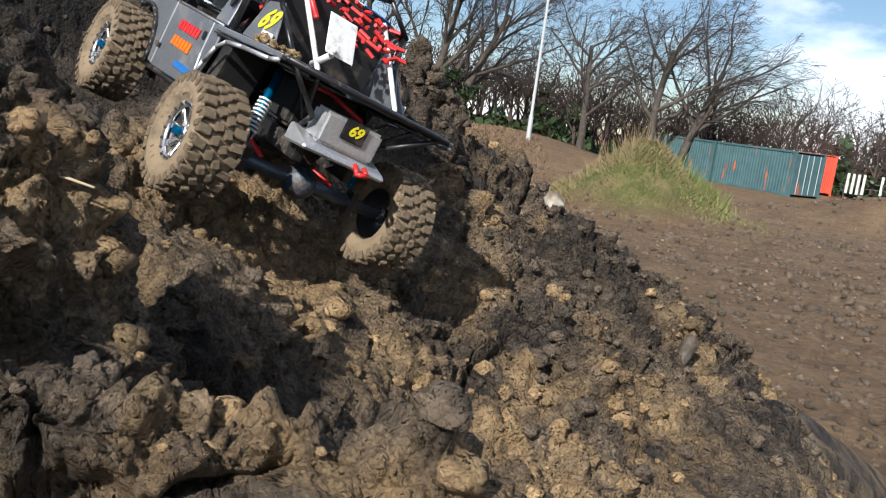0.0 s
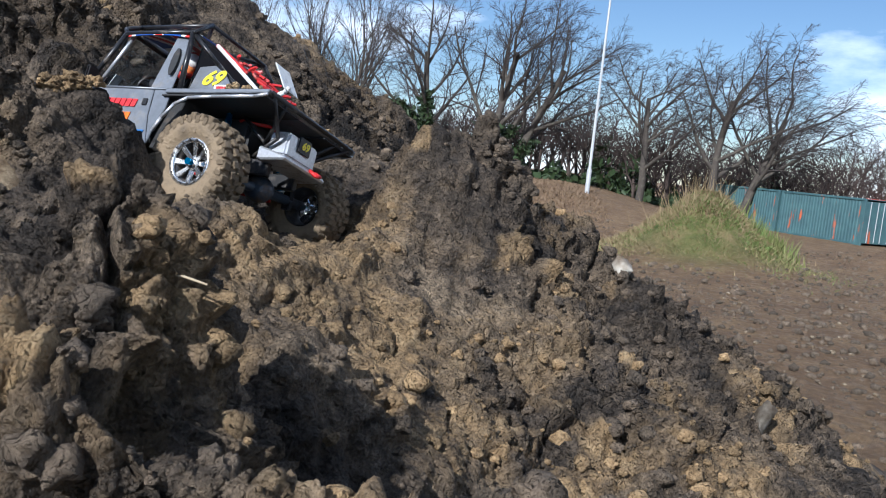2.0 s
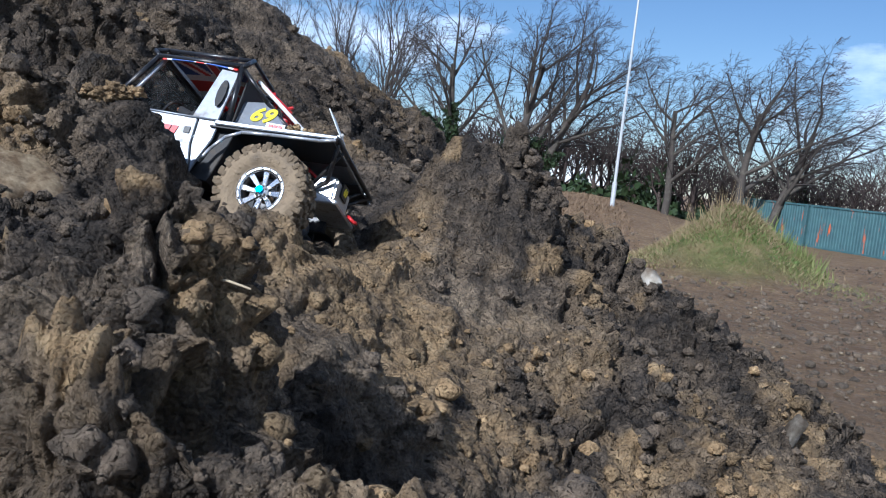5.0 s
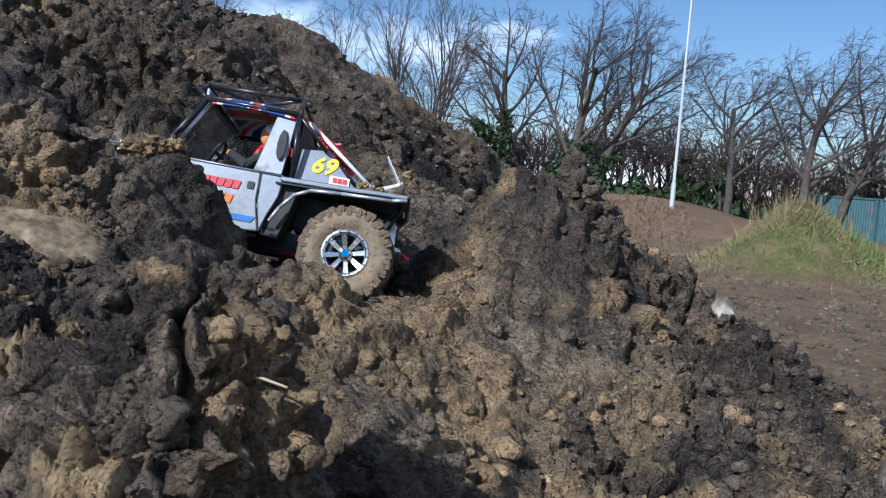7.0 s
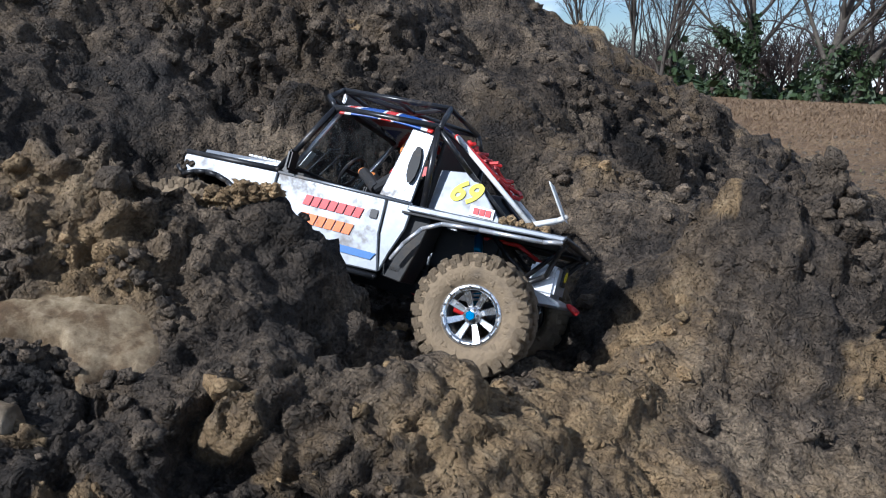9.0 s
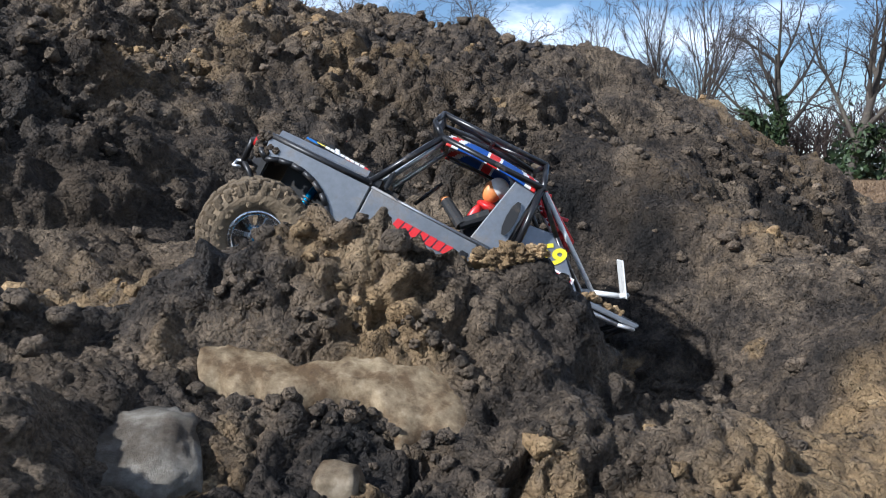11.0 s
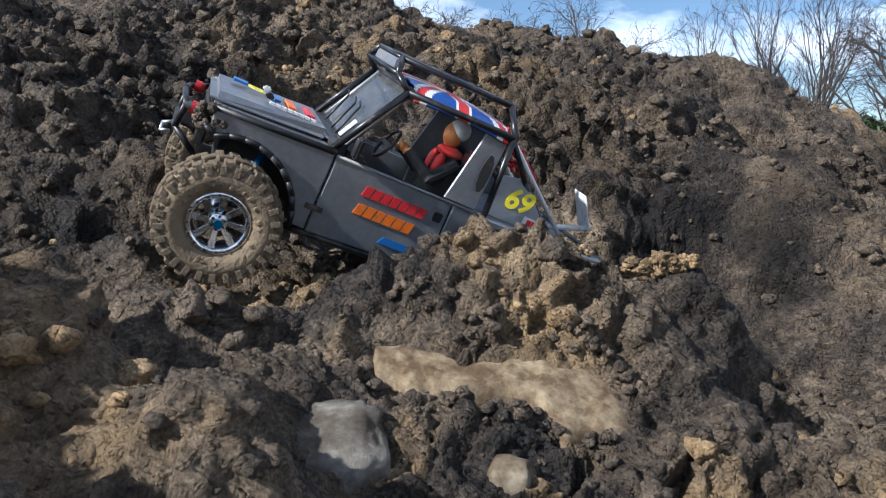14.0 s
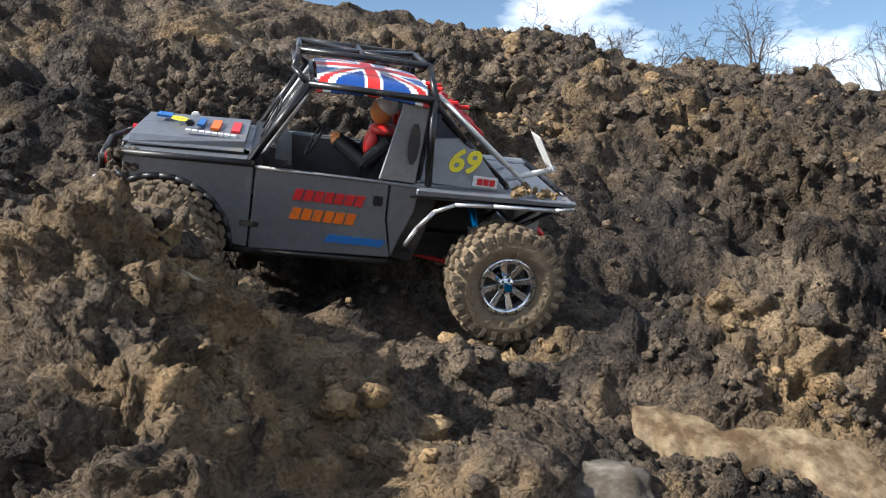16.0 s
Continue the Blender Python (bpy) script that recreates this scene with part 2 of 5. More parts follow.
# ---- the spoil heap and the field ----
MOUNDS = [
    # x, y, half widths, height, turn
    (-0.090, 1.300, 0.146, 0.104, 0.191, 20),
    (-0.242, 0.468, 0.090, 0.090, 0.215, 30),
    (-0.420, 0.386, 0.143, 0.083, 0.143, 10),
    (-0.640, 0.225, 0.200, 0.110, 0.220, 0),
    (-0.829, 0.300, 0.086, 0.110, 0.110, 0),
    (-0.750, 0.401, 0.076, 0.064, 0.051, 0),
    (-0.611, 0.434, 0.073, 0.051, 0.084, 0),
    (-0.500, 0.884, 0.150, 0.042, 0.142, 41),
    (-0.336, 1.124, 0.125, 0.069, -0.075, 0),
    (0.240, 1.334, 0.091, 0.075, 0.070, 0),
    (0.140, 0.560, 0.120, 0.050, 0.060, 0),
    (-0.040, 0.550, 0.050, 0.050, 0.070, 0),
    (-0.100, 0.620, 0.120, 0.050, -0.040, 0),
    (-0.595, 0.675, 0.106, 0.030, -0.042, 30),
    (-0.344, 0.823, 0.074, 0.072, 0.071, 20),
    (-0.298, 0.694, 0.081, 0.036, -0.035, 0),
    (-0.136, 0.325, 0.138, 0.065, 0.18, 2),
    (0.031, 0.383, 0.136, 0.072, 0.250, 0),
    (-0.293, 0.283, 0.126, 0.077, 0.111, 0),
    (0.210, 0.390, 0.110, 0.070, 0.190, 0),
    (-0.137, 0.815, 0.20, 0.20, -0.107, 0),
    (-0.685, 1.165, 0.20, 0.20, -0.091, 0),
    (0.188, 1.312, 0.14, 0.14, -0.060, 0),
    (-0.504, 0.937, 0.07, 0.05, 0.060, 0),
    (-0.784, 1.287, 0.07, 0.07, 0.104, 0),
    (-0.694, 0.788, 0.07, 0.07, 0.104, 0),
    (-0.876, 0.626, 0.28, 0.28, -0.036, 0),
    (-0.887, 1.321, 0.07, 0.07, -0.069, 0),
    (-1.374, 1.738, 0.14, 0.14, -0.059, 0),
    (-0.673, 1.731, 0.07, 0.07, -0.066, 0),
    (0.114, 1.460, 0.07, 0.07, 0.063, 0),
    (-1.282, 1.195, 0.07, 0.07, -0.064, 0),
    (-0.391, 1.232, 0.10, 0.10, -0.045, 0),
    (0.064, 1.301, 0.07, 0.07, -0.060, 0),
    (-0.222, 0.434, 0.14, 0.14, 0.034, 0),
    (0.080, 0.964, 0.10, 0.10, -0.038, 0),
    (-0.431, 1.042, 0.07, 0.07, 0.030, 0),
    (-0.790, 1.580, 0.07, 0.07, 0.039, 0),
    (-0.124, 1.239, 0.07, 0.07, 0.024, 0),
    (-0.637, 0.495, 0.07, 0.07, 0.037, 0),
    (-0.707, 1.034, 0.07, 0.07, 0.050, 0),
    (-0.298, 0.881, 0.07, 0.07, 0.044, 0),
    (-0.396, 0.946, 0.07, 0.07, -0.035, 0),
    (-0.473, 0.813, 0.07, 0.07, 0.025, 0),
    (-0.243, 1.106, 0.07, 0.07, 0.020, 0),
    (-0.927, 1.047, 0.14, 0.14, -0.026, 0),
    (-0.775, 0.725, 0.062, 0.042, 0.062, 10),
    (-0.800, 0.345, 0.080, 0.070, 0.035, 0),
    (-0.555, 0.672, 0.060, 0.028, 0.018, 35),
    (-0.628, 0.560, 0.045, 0.045, -0.028, 0),
    (-0.335, 0.872, 0.060, 0.040, 0.01, 20),
]
TRACK_X = [-1.25, -1.17, -1.0, -0.9, -0.8, -0.7, -0.6, -0.45, -0.3, -0.2, -0.05, 0.1]
TRACK_Z = [2.38, 2.379, 2.385, 2.357, 2.323, 2.256, 2.178, 2.164, 2.216, 2.231, 2.135, 2.058]
TRACK_Y = [0.28, 0.30, 0.33, 0.37, 0.53, 0.67, 0.757, 0.79, 0.67, 0.58, 0.66, 1.0]


SLAB = [(-0.668, 0.652, 2.307), (-0.640, 0.661, 2.302), (-0.606, 0.673, 2.295), (-0.575, 0.694, 2.292), (-0.548, 0.717, 2.290), (-0.520, 0.731, 2.281), (-0.499, 0.731, 2.268), (-0.484, 0.718, 2.250)]


def on_slab(x, y):
    """How far inside the bare rock a place lies: 1 on its back, 0 off it."""
    best = np.full_like(x, 9.0)
    for (ax, ay, _), (bx, by, _) in zip(SLAB, SLAB[1:]):
        t = np.clip(((x - ax) * (bx - ax) + (y - ay) * (by - ay)) / ((bx - ax) ** 2 + (by - ay) ** 2), 0, 1)
        best = np.minimum(best, np.hypot(x - ax - t * (bx - ax), y - ay - t * (by - ay)))
    return 1 - ease(0.010, 0.032, best)


def land(x, y):
    """The height of the heap and the field, how much of it is heap, and the place along and up the bank."""
    e1 = -(x + 0.83) * 0.69 + (y - 1.26) * 0.72
    e2 = -(x + 0.83) * 0.92 + (y - 1.26) * 0.39
    e = softmax(e1, e2, 0.10) + 0.045 * perlin(x * 2.3, y * 2.3, 5)
    s = (x + 0.83) * 0.72 + (y - 1.26) * 0.69
    base = 2.12 - 0.55 * (x - 0.1) - 0.55 * np.maximum(0, x - 0.55) + 0.4 * (np.minimum(y, 1.36) - 1.15) - 0.75 * np.maximum(0, y - 1.42)
    base = np.minimum(base, 2.43 + 0.1 * np.clip(-x, 0, 2))
    w = ease(0.0, 0.13, y - np.interp(x, TRACK_X, TRACK_Y)) * (1 - ease(-0.12, 0.08, x)) * (1 - ease(1.3, 1.6, y))
    base = base * (1 - w) + np.interp(x, TRACK_X, TRACK_Z) * w
    wall = 0.13 * ease(-0.02, 0.045, e)
    crest = np.interp(s, [-0.9, -0.45, -0.08, 0.18, 0.5], [0.85, 0.74, 0.67, 0.48, 0.37])
    bank = 2.255 + wall + 0.82 * np.clip(e, 0, 0.3) + 0.46 * np.clip(np.minimum(e, crest) - 0.3, 0, 0.6) - 0.5 * np.maximum(0, e - crest - 0.03)
    bank = bank - 0.45 * np.maximum(0, s - 0.5) - 3 * np.maximum(0, -0.04 - e)
    z = softmax(base, bank, 0.03)
    for m in MOUNDS:
        z = z + bump_at(x, y, *m)
    # the field, the grassy mound and the rising ground far behind
    field = 0.06 * fbm(x * 0.25, y * 0.25, 4, 40) * ease(2, 8, np.hypot(x, y))
    field = field + 1.6 * ease(30, 44, y + 0.15 * x) * (1 - ease(-3, 9, x - 0.10 * y))
    grass = bump_at(x, y, 5.9, 26.6, 1.95, 1.9, 2.05, 0) * (1 + 0.10 * perlin(x * 1.3, y * 1.3, 44))
    far_heap = bump_at(x, y, 17.0, 31.0, 4.2, 2.5, 1.25, -20)
    field = field + grass + far_heap
    heap = ease(-0.05, 0.3, z - field)
    z = softmax(z, field, 0.15)
    return z, heap, e, s, ease(0.12, 0.5, grass)


def surface(x, y):
    """The finished ground with its clods: places and the tone of the soil."""
    z, heap, e, s, grass = land(x, y)
    calm = ease(-0.35, 0.25, fbm(x * 2.6, y * 2.6, 3, 70)) * (1 - 0.75 * np.exp(-(x + 0.68) ** 2 / 0.05 - (y - 0.67) ** 2 / 0.016))
    slab = on_slab(x, y)
    flat = np.maximum(slab, np.exp(-((x + 0.628) ** 2 + (y - 0.556) ** 2) / 0.0016))
    cut = ease(-0.03, 0.0, e) * (1 - ease(0.05, 0.11, e))
    rough = (0.28 + 0.72 * calm) * heap * (1 - 0.5 * cut) * (1 - 0.8 * flat)
    # clods stand out along the slope's normal
    d = 0.004
    zx, zy = (land(x + d, y)[0] - land(x - d, y)[0]) / (2 * d), (land(x, y + d)[0] - land(x, y - d)[0]) / (2 * d)
    n = np.stack([-zx, -zy, np.ones_like(zx)], -1)
    n /= np.linalg.norm(n, axis=1, keepdims=True)
    z = z - 0.006 * slab
    z = z + (1 - heap) * (1 - ease(2, 60, np.hypot(x, y))) * (0.035 * fbm(x * 2.5, y * 2.5, 4, 160) + 0.5 * domes(x, y, 0.5, 165, 0.1, 0.25, 0.5)[0])
    p = np.stack([x, y, z], -1)
    near = (heap > 0.02) & (np.abs(x + 0.3) < 3.2) & (np.abs(y - 1.2) < 3.2)
    q = p[near]
    w = q + 0.014 * noise3(q, 26, 60) + 0.006 * noise3(q, 75, 64)
    big, own = domes3(w, 0.15, 80, 0.2, 0.5, 0.5)
    mid, own2 = domes3(w, 0.065, 90, 0.22, 0.5, 0.6)
    small, _ = domes3(w, 0.030, 100, 0.22, 0.5, 0.7)
    lumps = crumble(w, 9.0, 2, 0.55, 120)
    grit = crumble(q, 42.0, 4, 0.62, 130)
    crack = 1 - np.abs(noise3(w, 11, 150)[:, 0])
    r = rough[near]
    flute = np.abs(perlin(s[near] * 24, e[near] * 2.0, 140)) - 0.3
    lift = heap[near] * (1 - flat[near]) * (1 - 0.3 * cut[near]) * 0.029 * lumps + 0.010 * flute * cut[near] + r * (0.34 * big + 0.60 * mid + 0.55 * small + 0.017 * grit - 0.006)
    lift = lift + 0.003 * heap[near] * (1 - r) * grit - r * 0.022 * ease(0.90, 1.0, crack)
    p[near] = q + n[near] * lift[:, None] + (0.008 * r)[:, None] * noise3(q, 48, 66)
    tone = 0.9 * ease(0.05, 0.55, fbm(x * 3.2, y * 3.2, 3, 170))
    tone[near] = np.maximum(tone[near], np.maximum(np.where(mid > 0.004, ease(0.6, 0.85, own2), 0), np.where(big > 0.01, 0.8 * ease(0.65, 0.9, own), 0)))
    face = ease(-0.18, -0.04, e) * (1 - ease(0.16, 0.36, e + 0.10 * perlin(x * 5, y * 5, 175))) * (1 - ease(2.4, 3.0, y))
    tone = tone * (1 - 0.85 * face)
    # sandy overburden tipped on the near side; its paleness also paints in sunlight
    for cx, cy, rx, ry in ((-0.30, 0.42, 0.20, 0.10), (0.0, 0.36, 0.22, 0.10), (0.25, 0.42, 0.2, 0.12), (-0.80, 0.32, 0.18, 0.15), (-0.62, 0.44, 0.10, 0.08), (0.15, 0.95, 0.30, 0.20)):
        tone = np.maximum(tone, bump_at(x, y, cx, cy, rx, ry, 1.1) * ease(-0.35, 0.15, fbm(x * 9, y * 9, 3, 180)))
    # darker clay: mottled over the bank face, soft round patch in the hollow
    darken = np.maximum(face * ease(-0.5, 0.2, fbm(x * 6, y * 6, 3, 185)), 0.8 * bump_at(x, y, -0.32, 0.68, 0.14, 0.12, 1.0))
    return p[:, 0], p[:, 1], p[:, 2], heap, np.clip(tone, 0, 1), grass, rough, np.clip(darken, 0, 1)


def rings(fine):
    """Distances from the middle of the sheet, close together over the heap and wider apart far off."""
    out, r = [0.03], 0.03
    while r < 1100:
        step = 0.05 if r < 0.25 else fine if r < 2.4 else min(0.06, fine * (1 + 1.6 * (r - 2.4)))
        r *= 1 + step
        out.append(r)
    return np.array(out)


def bearings(fine, left, right):
    """Bearings all round, close together between left and right."""
    mid = list(np.arange(left, right, fine))
    rest = 2 * math.pi - (mid[-1] - mid[0])
    return np.array(mid + [mid[-1] + rest * k / 90 for k in range(1, 91)])


def build_ground(fine):
    rs, ts = rings(fine), bearings(fine, radians(-84), radians(40))
    ring, turn = np.meshgrid(rs, ts)
    X, Y = -0.13 + ring * np.sin(turn), -0.12 + ring * np.cos(turn)
    ys, xs = ts, rs
    x, y, z, heap, tone, grass, _, darken = surface(X.ravel(), Y.ravel())
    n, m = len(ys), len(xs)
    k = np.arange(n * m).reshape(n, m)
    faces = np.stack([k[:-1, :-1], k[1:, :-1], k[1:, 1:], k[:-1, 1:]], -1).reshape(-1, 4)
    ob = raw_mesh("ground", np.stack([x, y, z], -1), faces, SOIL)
    for name, values in (("heap", heap), ("ochre", tone), ("grass", grass), ("darken", darken)):
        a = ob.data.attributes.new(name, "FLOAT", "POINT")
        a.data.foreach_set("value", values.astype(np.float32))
    return tagged(ob, "churned brown clay spoil heap running down to a muddy field", "ground", kind="structure")


build_ground(0.0032)


def lump_shape(seed, detail=2):
    """One knobbly clod of unit size: corners and faces."""
    bm = bmesh.new()
    bmesh.ops.create_icosphere(bm, subdivisions=detail, radius=1.0)
    v = np.array([p.co for p in bm.verts])
    f = np.array([[c.index for c in q.verts] for q in bm.faces])
    bm.free()
    r = np.array([0.5 + 0.8 * abs(noise.noise(Vector(p) * 1.4 + Vector((seed * 7.1, 0, 0)))) + 0.7 * abs(noise.noise(Vector(p) * 3.3 + Vector((0, seed * 3.3, 0)))) for p in v])
    return v * r[:, None], f


def scatter(name, shapes, places, sizes, turns, mat):
    """Many copies of a few shapes joined in one mesh."""
    vs, fs, n = [], [], 0
    for i, (p, r, t) in enumerate(zip(places, sizes, turns)):
        v, f = shapes[i % len(shapes)]
        c, s = math.cos(t), math.sin(t)
        w = np.stack([v[:, 0] * c - v[:, 1] * s, v[:, 0] * s + v[:, 1] * c, v[:, 2] * 0.8], -1) * r + p
        vs.append(w)
        fs.append(f + n)
        n += len(v)
    return raw_mesh(name, np.concatenate(vs), np.concatenate(fs), mat)


def build_clods():
    rng = np.random.default_rng(4)
    shapes = [lump_shape(k, 2) for k in range(10)]
    n = 6500
    x, y = rng.uniform(-1.45, 0.7, n), rng.uniform(0.3, 2.0, n)
    px, py, pz, heap, tone, _, rough, _ = surface(x, y)
    keep = (rng.random(n) < 0.15 + 0.85 * rough) & (on_slab(x, y) < 0.3) & (np.hypot(x + 0.628, y - 0.556) > 0.05)
    size = 0.003 + 0.013 * rng.random(n) ** 3.5
    ring = rng.random(90) * 6.28
    line = np.array(SLAB)
    along, side = rng.random(90) * (len(line) - 1), np.where(rng.random(90) < 0.5, -1, 1) * rng.uniform(0.024, 0.040, 90)
    ux, uy = (np.interp(along, np.arange(len(line)), line[:, k]) for k in (0, 1))
    rx, ry, rz = surface(ux - 0.35 * side, uy + 0.94 * side)[:3]
    edge = np.stack([rx, ry, rz + 0.004], -1)
    tagged(scatter("soil_clods", shapes, edge, rng.uniform(0.003, 0.008, 90), ring, CLOD), "crumbs of clay pressed round the edge of the rock slab", "soil", kind="stuff")
    for label, chosen, mat in (("loose crumbly dark brown clay clods lying on the heap", keep & (tone < 0.5), CLOD),
                               ("loose sandy ochre clods lying on the heap", keep & (tone >= 0.5), OCHRE)):
        p = np.stack([px, py, pz + size * 0.35], -1)[chosen]
        tagged(scatter("soil_clods", shapes, p, size[chosen], rng.random(len(p)) * 6.3, mat), label, "soil", kind="stuff")


def clod_material(name, stops):
    m, nt, b = material(name, 0.85, 0, 0.3)
    tint = ramped(nt, noised(nt, 60, 7, 0.7), stops)
    geo = nt.nodes.new("ShaderNodeNewGeometry")
    each = ramped(nt, geo.outputs["Random Per Island"], [(0, (0.6, 0.6, 0.6)), (1, (1.35, 1.3, 1.25))])
    nt.links.new(mixed(nt, 1.0, tint, each, "MULTIPLY"), b.inputs["Base Color"])
    crumbs(nt, b)
    return m


CLOD = clod_material("clay_clod", [(0.3, (0.055, 0.044, 0.034)), (0.5, (0.125, 0.098, 0.072)), (0.7, (0.21, 0.163, 0.115))])
OCHRE = clod_material("ochre_clod", [(0.3, (0.17, 0.115, 0.06)), (0.5, (0.31, 0.215, 0.115)), (0.7, (0.45, 0.33, 0.185))])
build_clods()


# ---- stones ----
def stone_material(name, stops, scale=28):
    m, nt, b = material(name, 0.75, 0, 0.4)
    tint = ramped(nt, noised(nt, scale, 9, 0.72), stops)
    stain = ramped(nt, noised(nt, scale * 0.35, 6, 0.7), [(0.40, (0.35, 0.28, 0.21)), (0.62, (1, 1, 1))])
    nt.links.new(mixed(nt, 1.0, tint, stain, "MULTIPLY"), b.inputs["Base Color"])
    bumped(nt, b, noised(nt, scale * 7, 8, 0.75), 0.6, 0.003)
    return m


PALE = stone_material("pale_stone", [(0.3, (0.14, 0.11, 0.07)), (0.5, (0.23, 0.185, 0.125)), (0.7, (0.34, 0.285, 0.21))], 60)
GREY = stone_material("grey_stone", [(0.3, (0.09, 0.08, 0.064)), (0.5, (0.15, 0.133, 0.108)), (0.75, (0.28, 0.26, 0.225))], 60)
WHITE = stone_material("white_stone", [(0.3, (0.28, 0.25, 0.2)), (0.5, (0.38, 0.34, 0.28)), (0.72, (0.48, 0.45, 0.4))])


def build_rock(name, label, place, size, turn, mat, seed, detail=4, knob=0.22, square=0.6):
    bm = bmesh.new()
    bmesh.ops.create_icosphere(bm, subdivisions=detail, radius=1.0)
    for v in bm.verts:
        p = v.co.copy()
        # squared-off, with broken edges
        q = Vector([math.copysign(abs(c) ** square, c) for c in p])
        k = 1 + knob * noise.noise(p * 1.7 + Vector((seed, 0, 0))) + 0.10 * noise.noise(p * 5 + Vector((0, seed, 0))) + 0.04 * noise.noise(p * 13)
        v.co = Vector((q.x * size[0], q.y * size[1], q.z * size[2])) * k
    for f in bm.faces:
        f.smooth = True
    ob = part(name, bm, mat)
    ob.matrix_world = pose(*place, *turn)
    return tagged(ob, label, "stone")


SANDROCK = stone_material("sandy_rock", [(0.3, (0.15, 0.11, 0.066)), (0.5, (0.29, 0.222, 0.135)), (0.7, (0.40, 0.325, 0.22))], 110)


def build_slab():
    """The bare back of a long buried rock: a bent, ragged-edged slab."""
    line = np.array(SLAB)
    across, rows = 22, 80
    bm = bmesh.new()
    grid = []
    for i in range(rows + 1):
        u = i / rows * (len(line) - 1)
        c = Vector([float(np.interp(u, np.arange(len(line)), line[:, k])) for k in range(3)])
        end = math.sqrt(max(0.0, 1 - abs(2 * i / rows - 1) ** 5))
        row = []
        for j in range(across + 1):
            v = 2 * j / across - 1
            half = 0.030 * end * (1 + 0.95 * noise.noise(c * 24 + Vector((0, 0, math.copysign(3, v)))) + 0.35 * noise.noise(c * 70 + Vector((0, 0, math.copysign(5, v)))))
            p = c + Vector((-0.10, 0.90, 0.36)) * (v * half)
            rise = 0.004 * noise.noise(p * 28) - 0.005 + 0.0018 * noise.noise(p * 120) + 0.0008 * noise.noise(p * 300) - 0.012 * abs(v) ** 4
            row.append(bm.verts.new(p + Vector((-0.10, -0.36, 0.93)) * rise))
        grid.append(row)
    low = [[bm.verts.new(q.co - Vector((0, 0, 0.03))) for q in row] for row in grid]
    for sheet, flip in ((grid, 1), (low, -1)):
        for a, b in zip(sheet, sheet[1:]):
            for j in range(across):
                bm.faces.new((a[j], b[j], b[j + 1], a[j + 1])[::flip])
    for i in range(rows):
        for j in (0, across):
            bm.faces.new((grid[i][j], grid[i + 1][j], low[i + 1][j], low[i][j]))
    bmesh.ops.recalc_face_normals(bm, faces=bm.faces[:])
    for f in bm.faces:
        f.smooth = True
    return tagged(part("rock", bm, SANDROCK), "long pale sandy slab of rock half buried in the clay", "stone")


build_slab()
build_rock("rock", "flat wet grey slab sunk in the mud", (-0.628, 0.558, 2.254), (0.038, 0.040, 0.018), (22, 0, 35), GREY, 8.0)
build_rock("stone", "small rounded brownish stone set in the clay", (-0.529, 0.630, 2.237), (0.015, 0.013, 0.012), (10, 0, 20), PALE, 5.0, 3)
build_rock("stone", "pale flat stone on the crest of the slope", (0.170, 1.365, 2.175), (0.014, 0.022, 0.012), (20, 30, 20), WHITE, 6.0, 3)
build_rock("stone", "smooth white stone in the loose clay", (-0.095, 0.407, 2.124), (0.017, 0.010, 0.008), (0, 0, 10), WHITE, 7.0, 3)
build_rock("stone", "flat pale flint leaning on the slope", (0.375, 1.21, 1.985), (0.010, 0.012, 0.035), (10, 25, 20), GREY, 9.0, 3)


def build_crumb_clod():
    """A long clod of sandy crumbs pressed together."""
    rng = np.random.default_rng(9)
    t = np.linspace(-1, 1, 26)
    p = np.stack([-0.520 + 0.034 * t, 0.858 + 0.016 * t, 2.360 + 0.009 * t], -1) + rng.normal(0, 0.0035, (26, 3))
    size = 0.0095 * (1 - 0.4 * np.abs(t)) * rng.uniform(0.7, 1.2, 26)
    return tagged(scatter("clod", [lump_shape(50 + k, 3) for k in range(5)], p, size, rng.random(26) * 6.3, OCHRE), "long crumbly yellow ochre clod on the ridge", "soil", kind="stuff")


build_crumb_clod()
build_rock("clod", "sandy ochre clod on the near mound", (-0.238, 0.462, 2.245), (0.013, 0.012, 0.013), (0, 0, 0), OCHRE, 12.0, 4, 0.7)
build_rock("clod", "dark upright clod of clay on top of the mound", (-0.075, 1.315, 2.37), (0.016, 0.015, 0.028), (10, 12, 0), CLOD, 13.0, 4, 0.7)
build_rock("clod", "rusty ochre clod on the bank", (-0.845, 1.53, 2.53), (0.026, 0.024, 0.020), (0, 0, 30), OCHRE, 14.0, 4, 0.6)


# ---- the far side of the field ----
BARK = worn("bark", (0.060, 0.049, 0.040), 0.9, amount=0.35, dirt=(0.10, 0.088, 0.066), scale=3, bump=0.6)
TWIG = worn("twig", (0.050, 0.039, 0.034), 0.9, amount=0.2, dirt=(0.075, 0.056, 0.045), scale=2)
IVY = worn("ivy_leaf", (0.028, 0.05, 0.016), 0.55, amount=0.3, dirt=(0.05, 0.075, 0.025), scale=4)
SCRUB = worn("scrub_twig", (0.062, 0.043, 0.036), 0.9, amount=0.3, dirt=(0.095, 0.07, 0.055), scale=1.5)


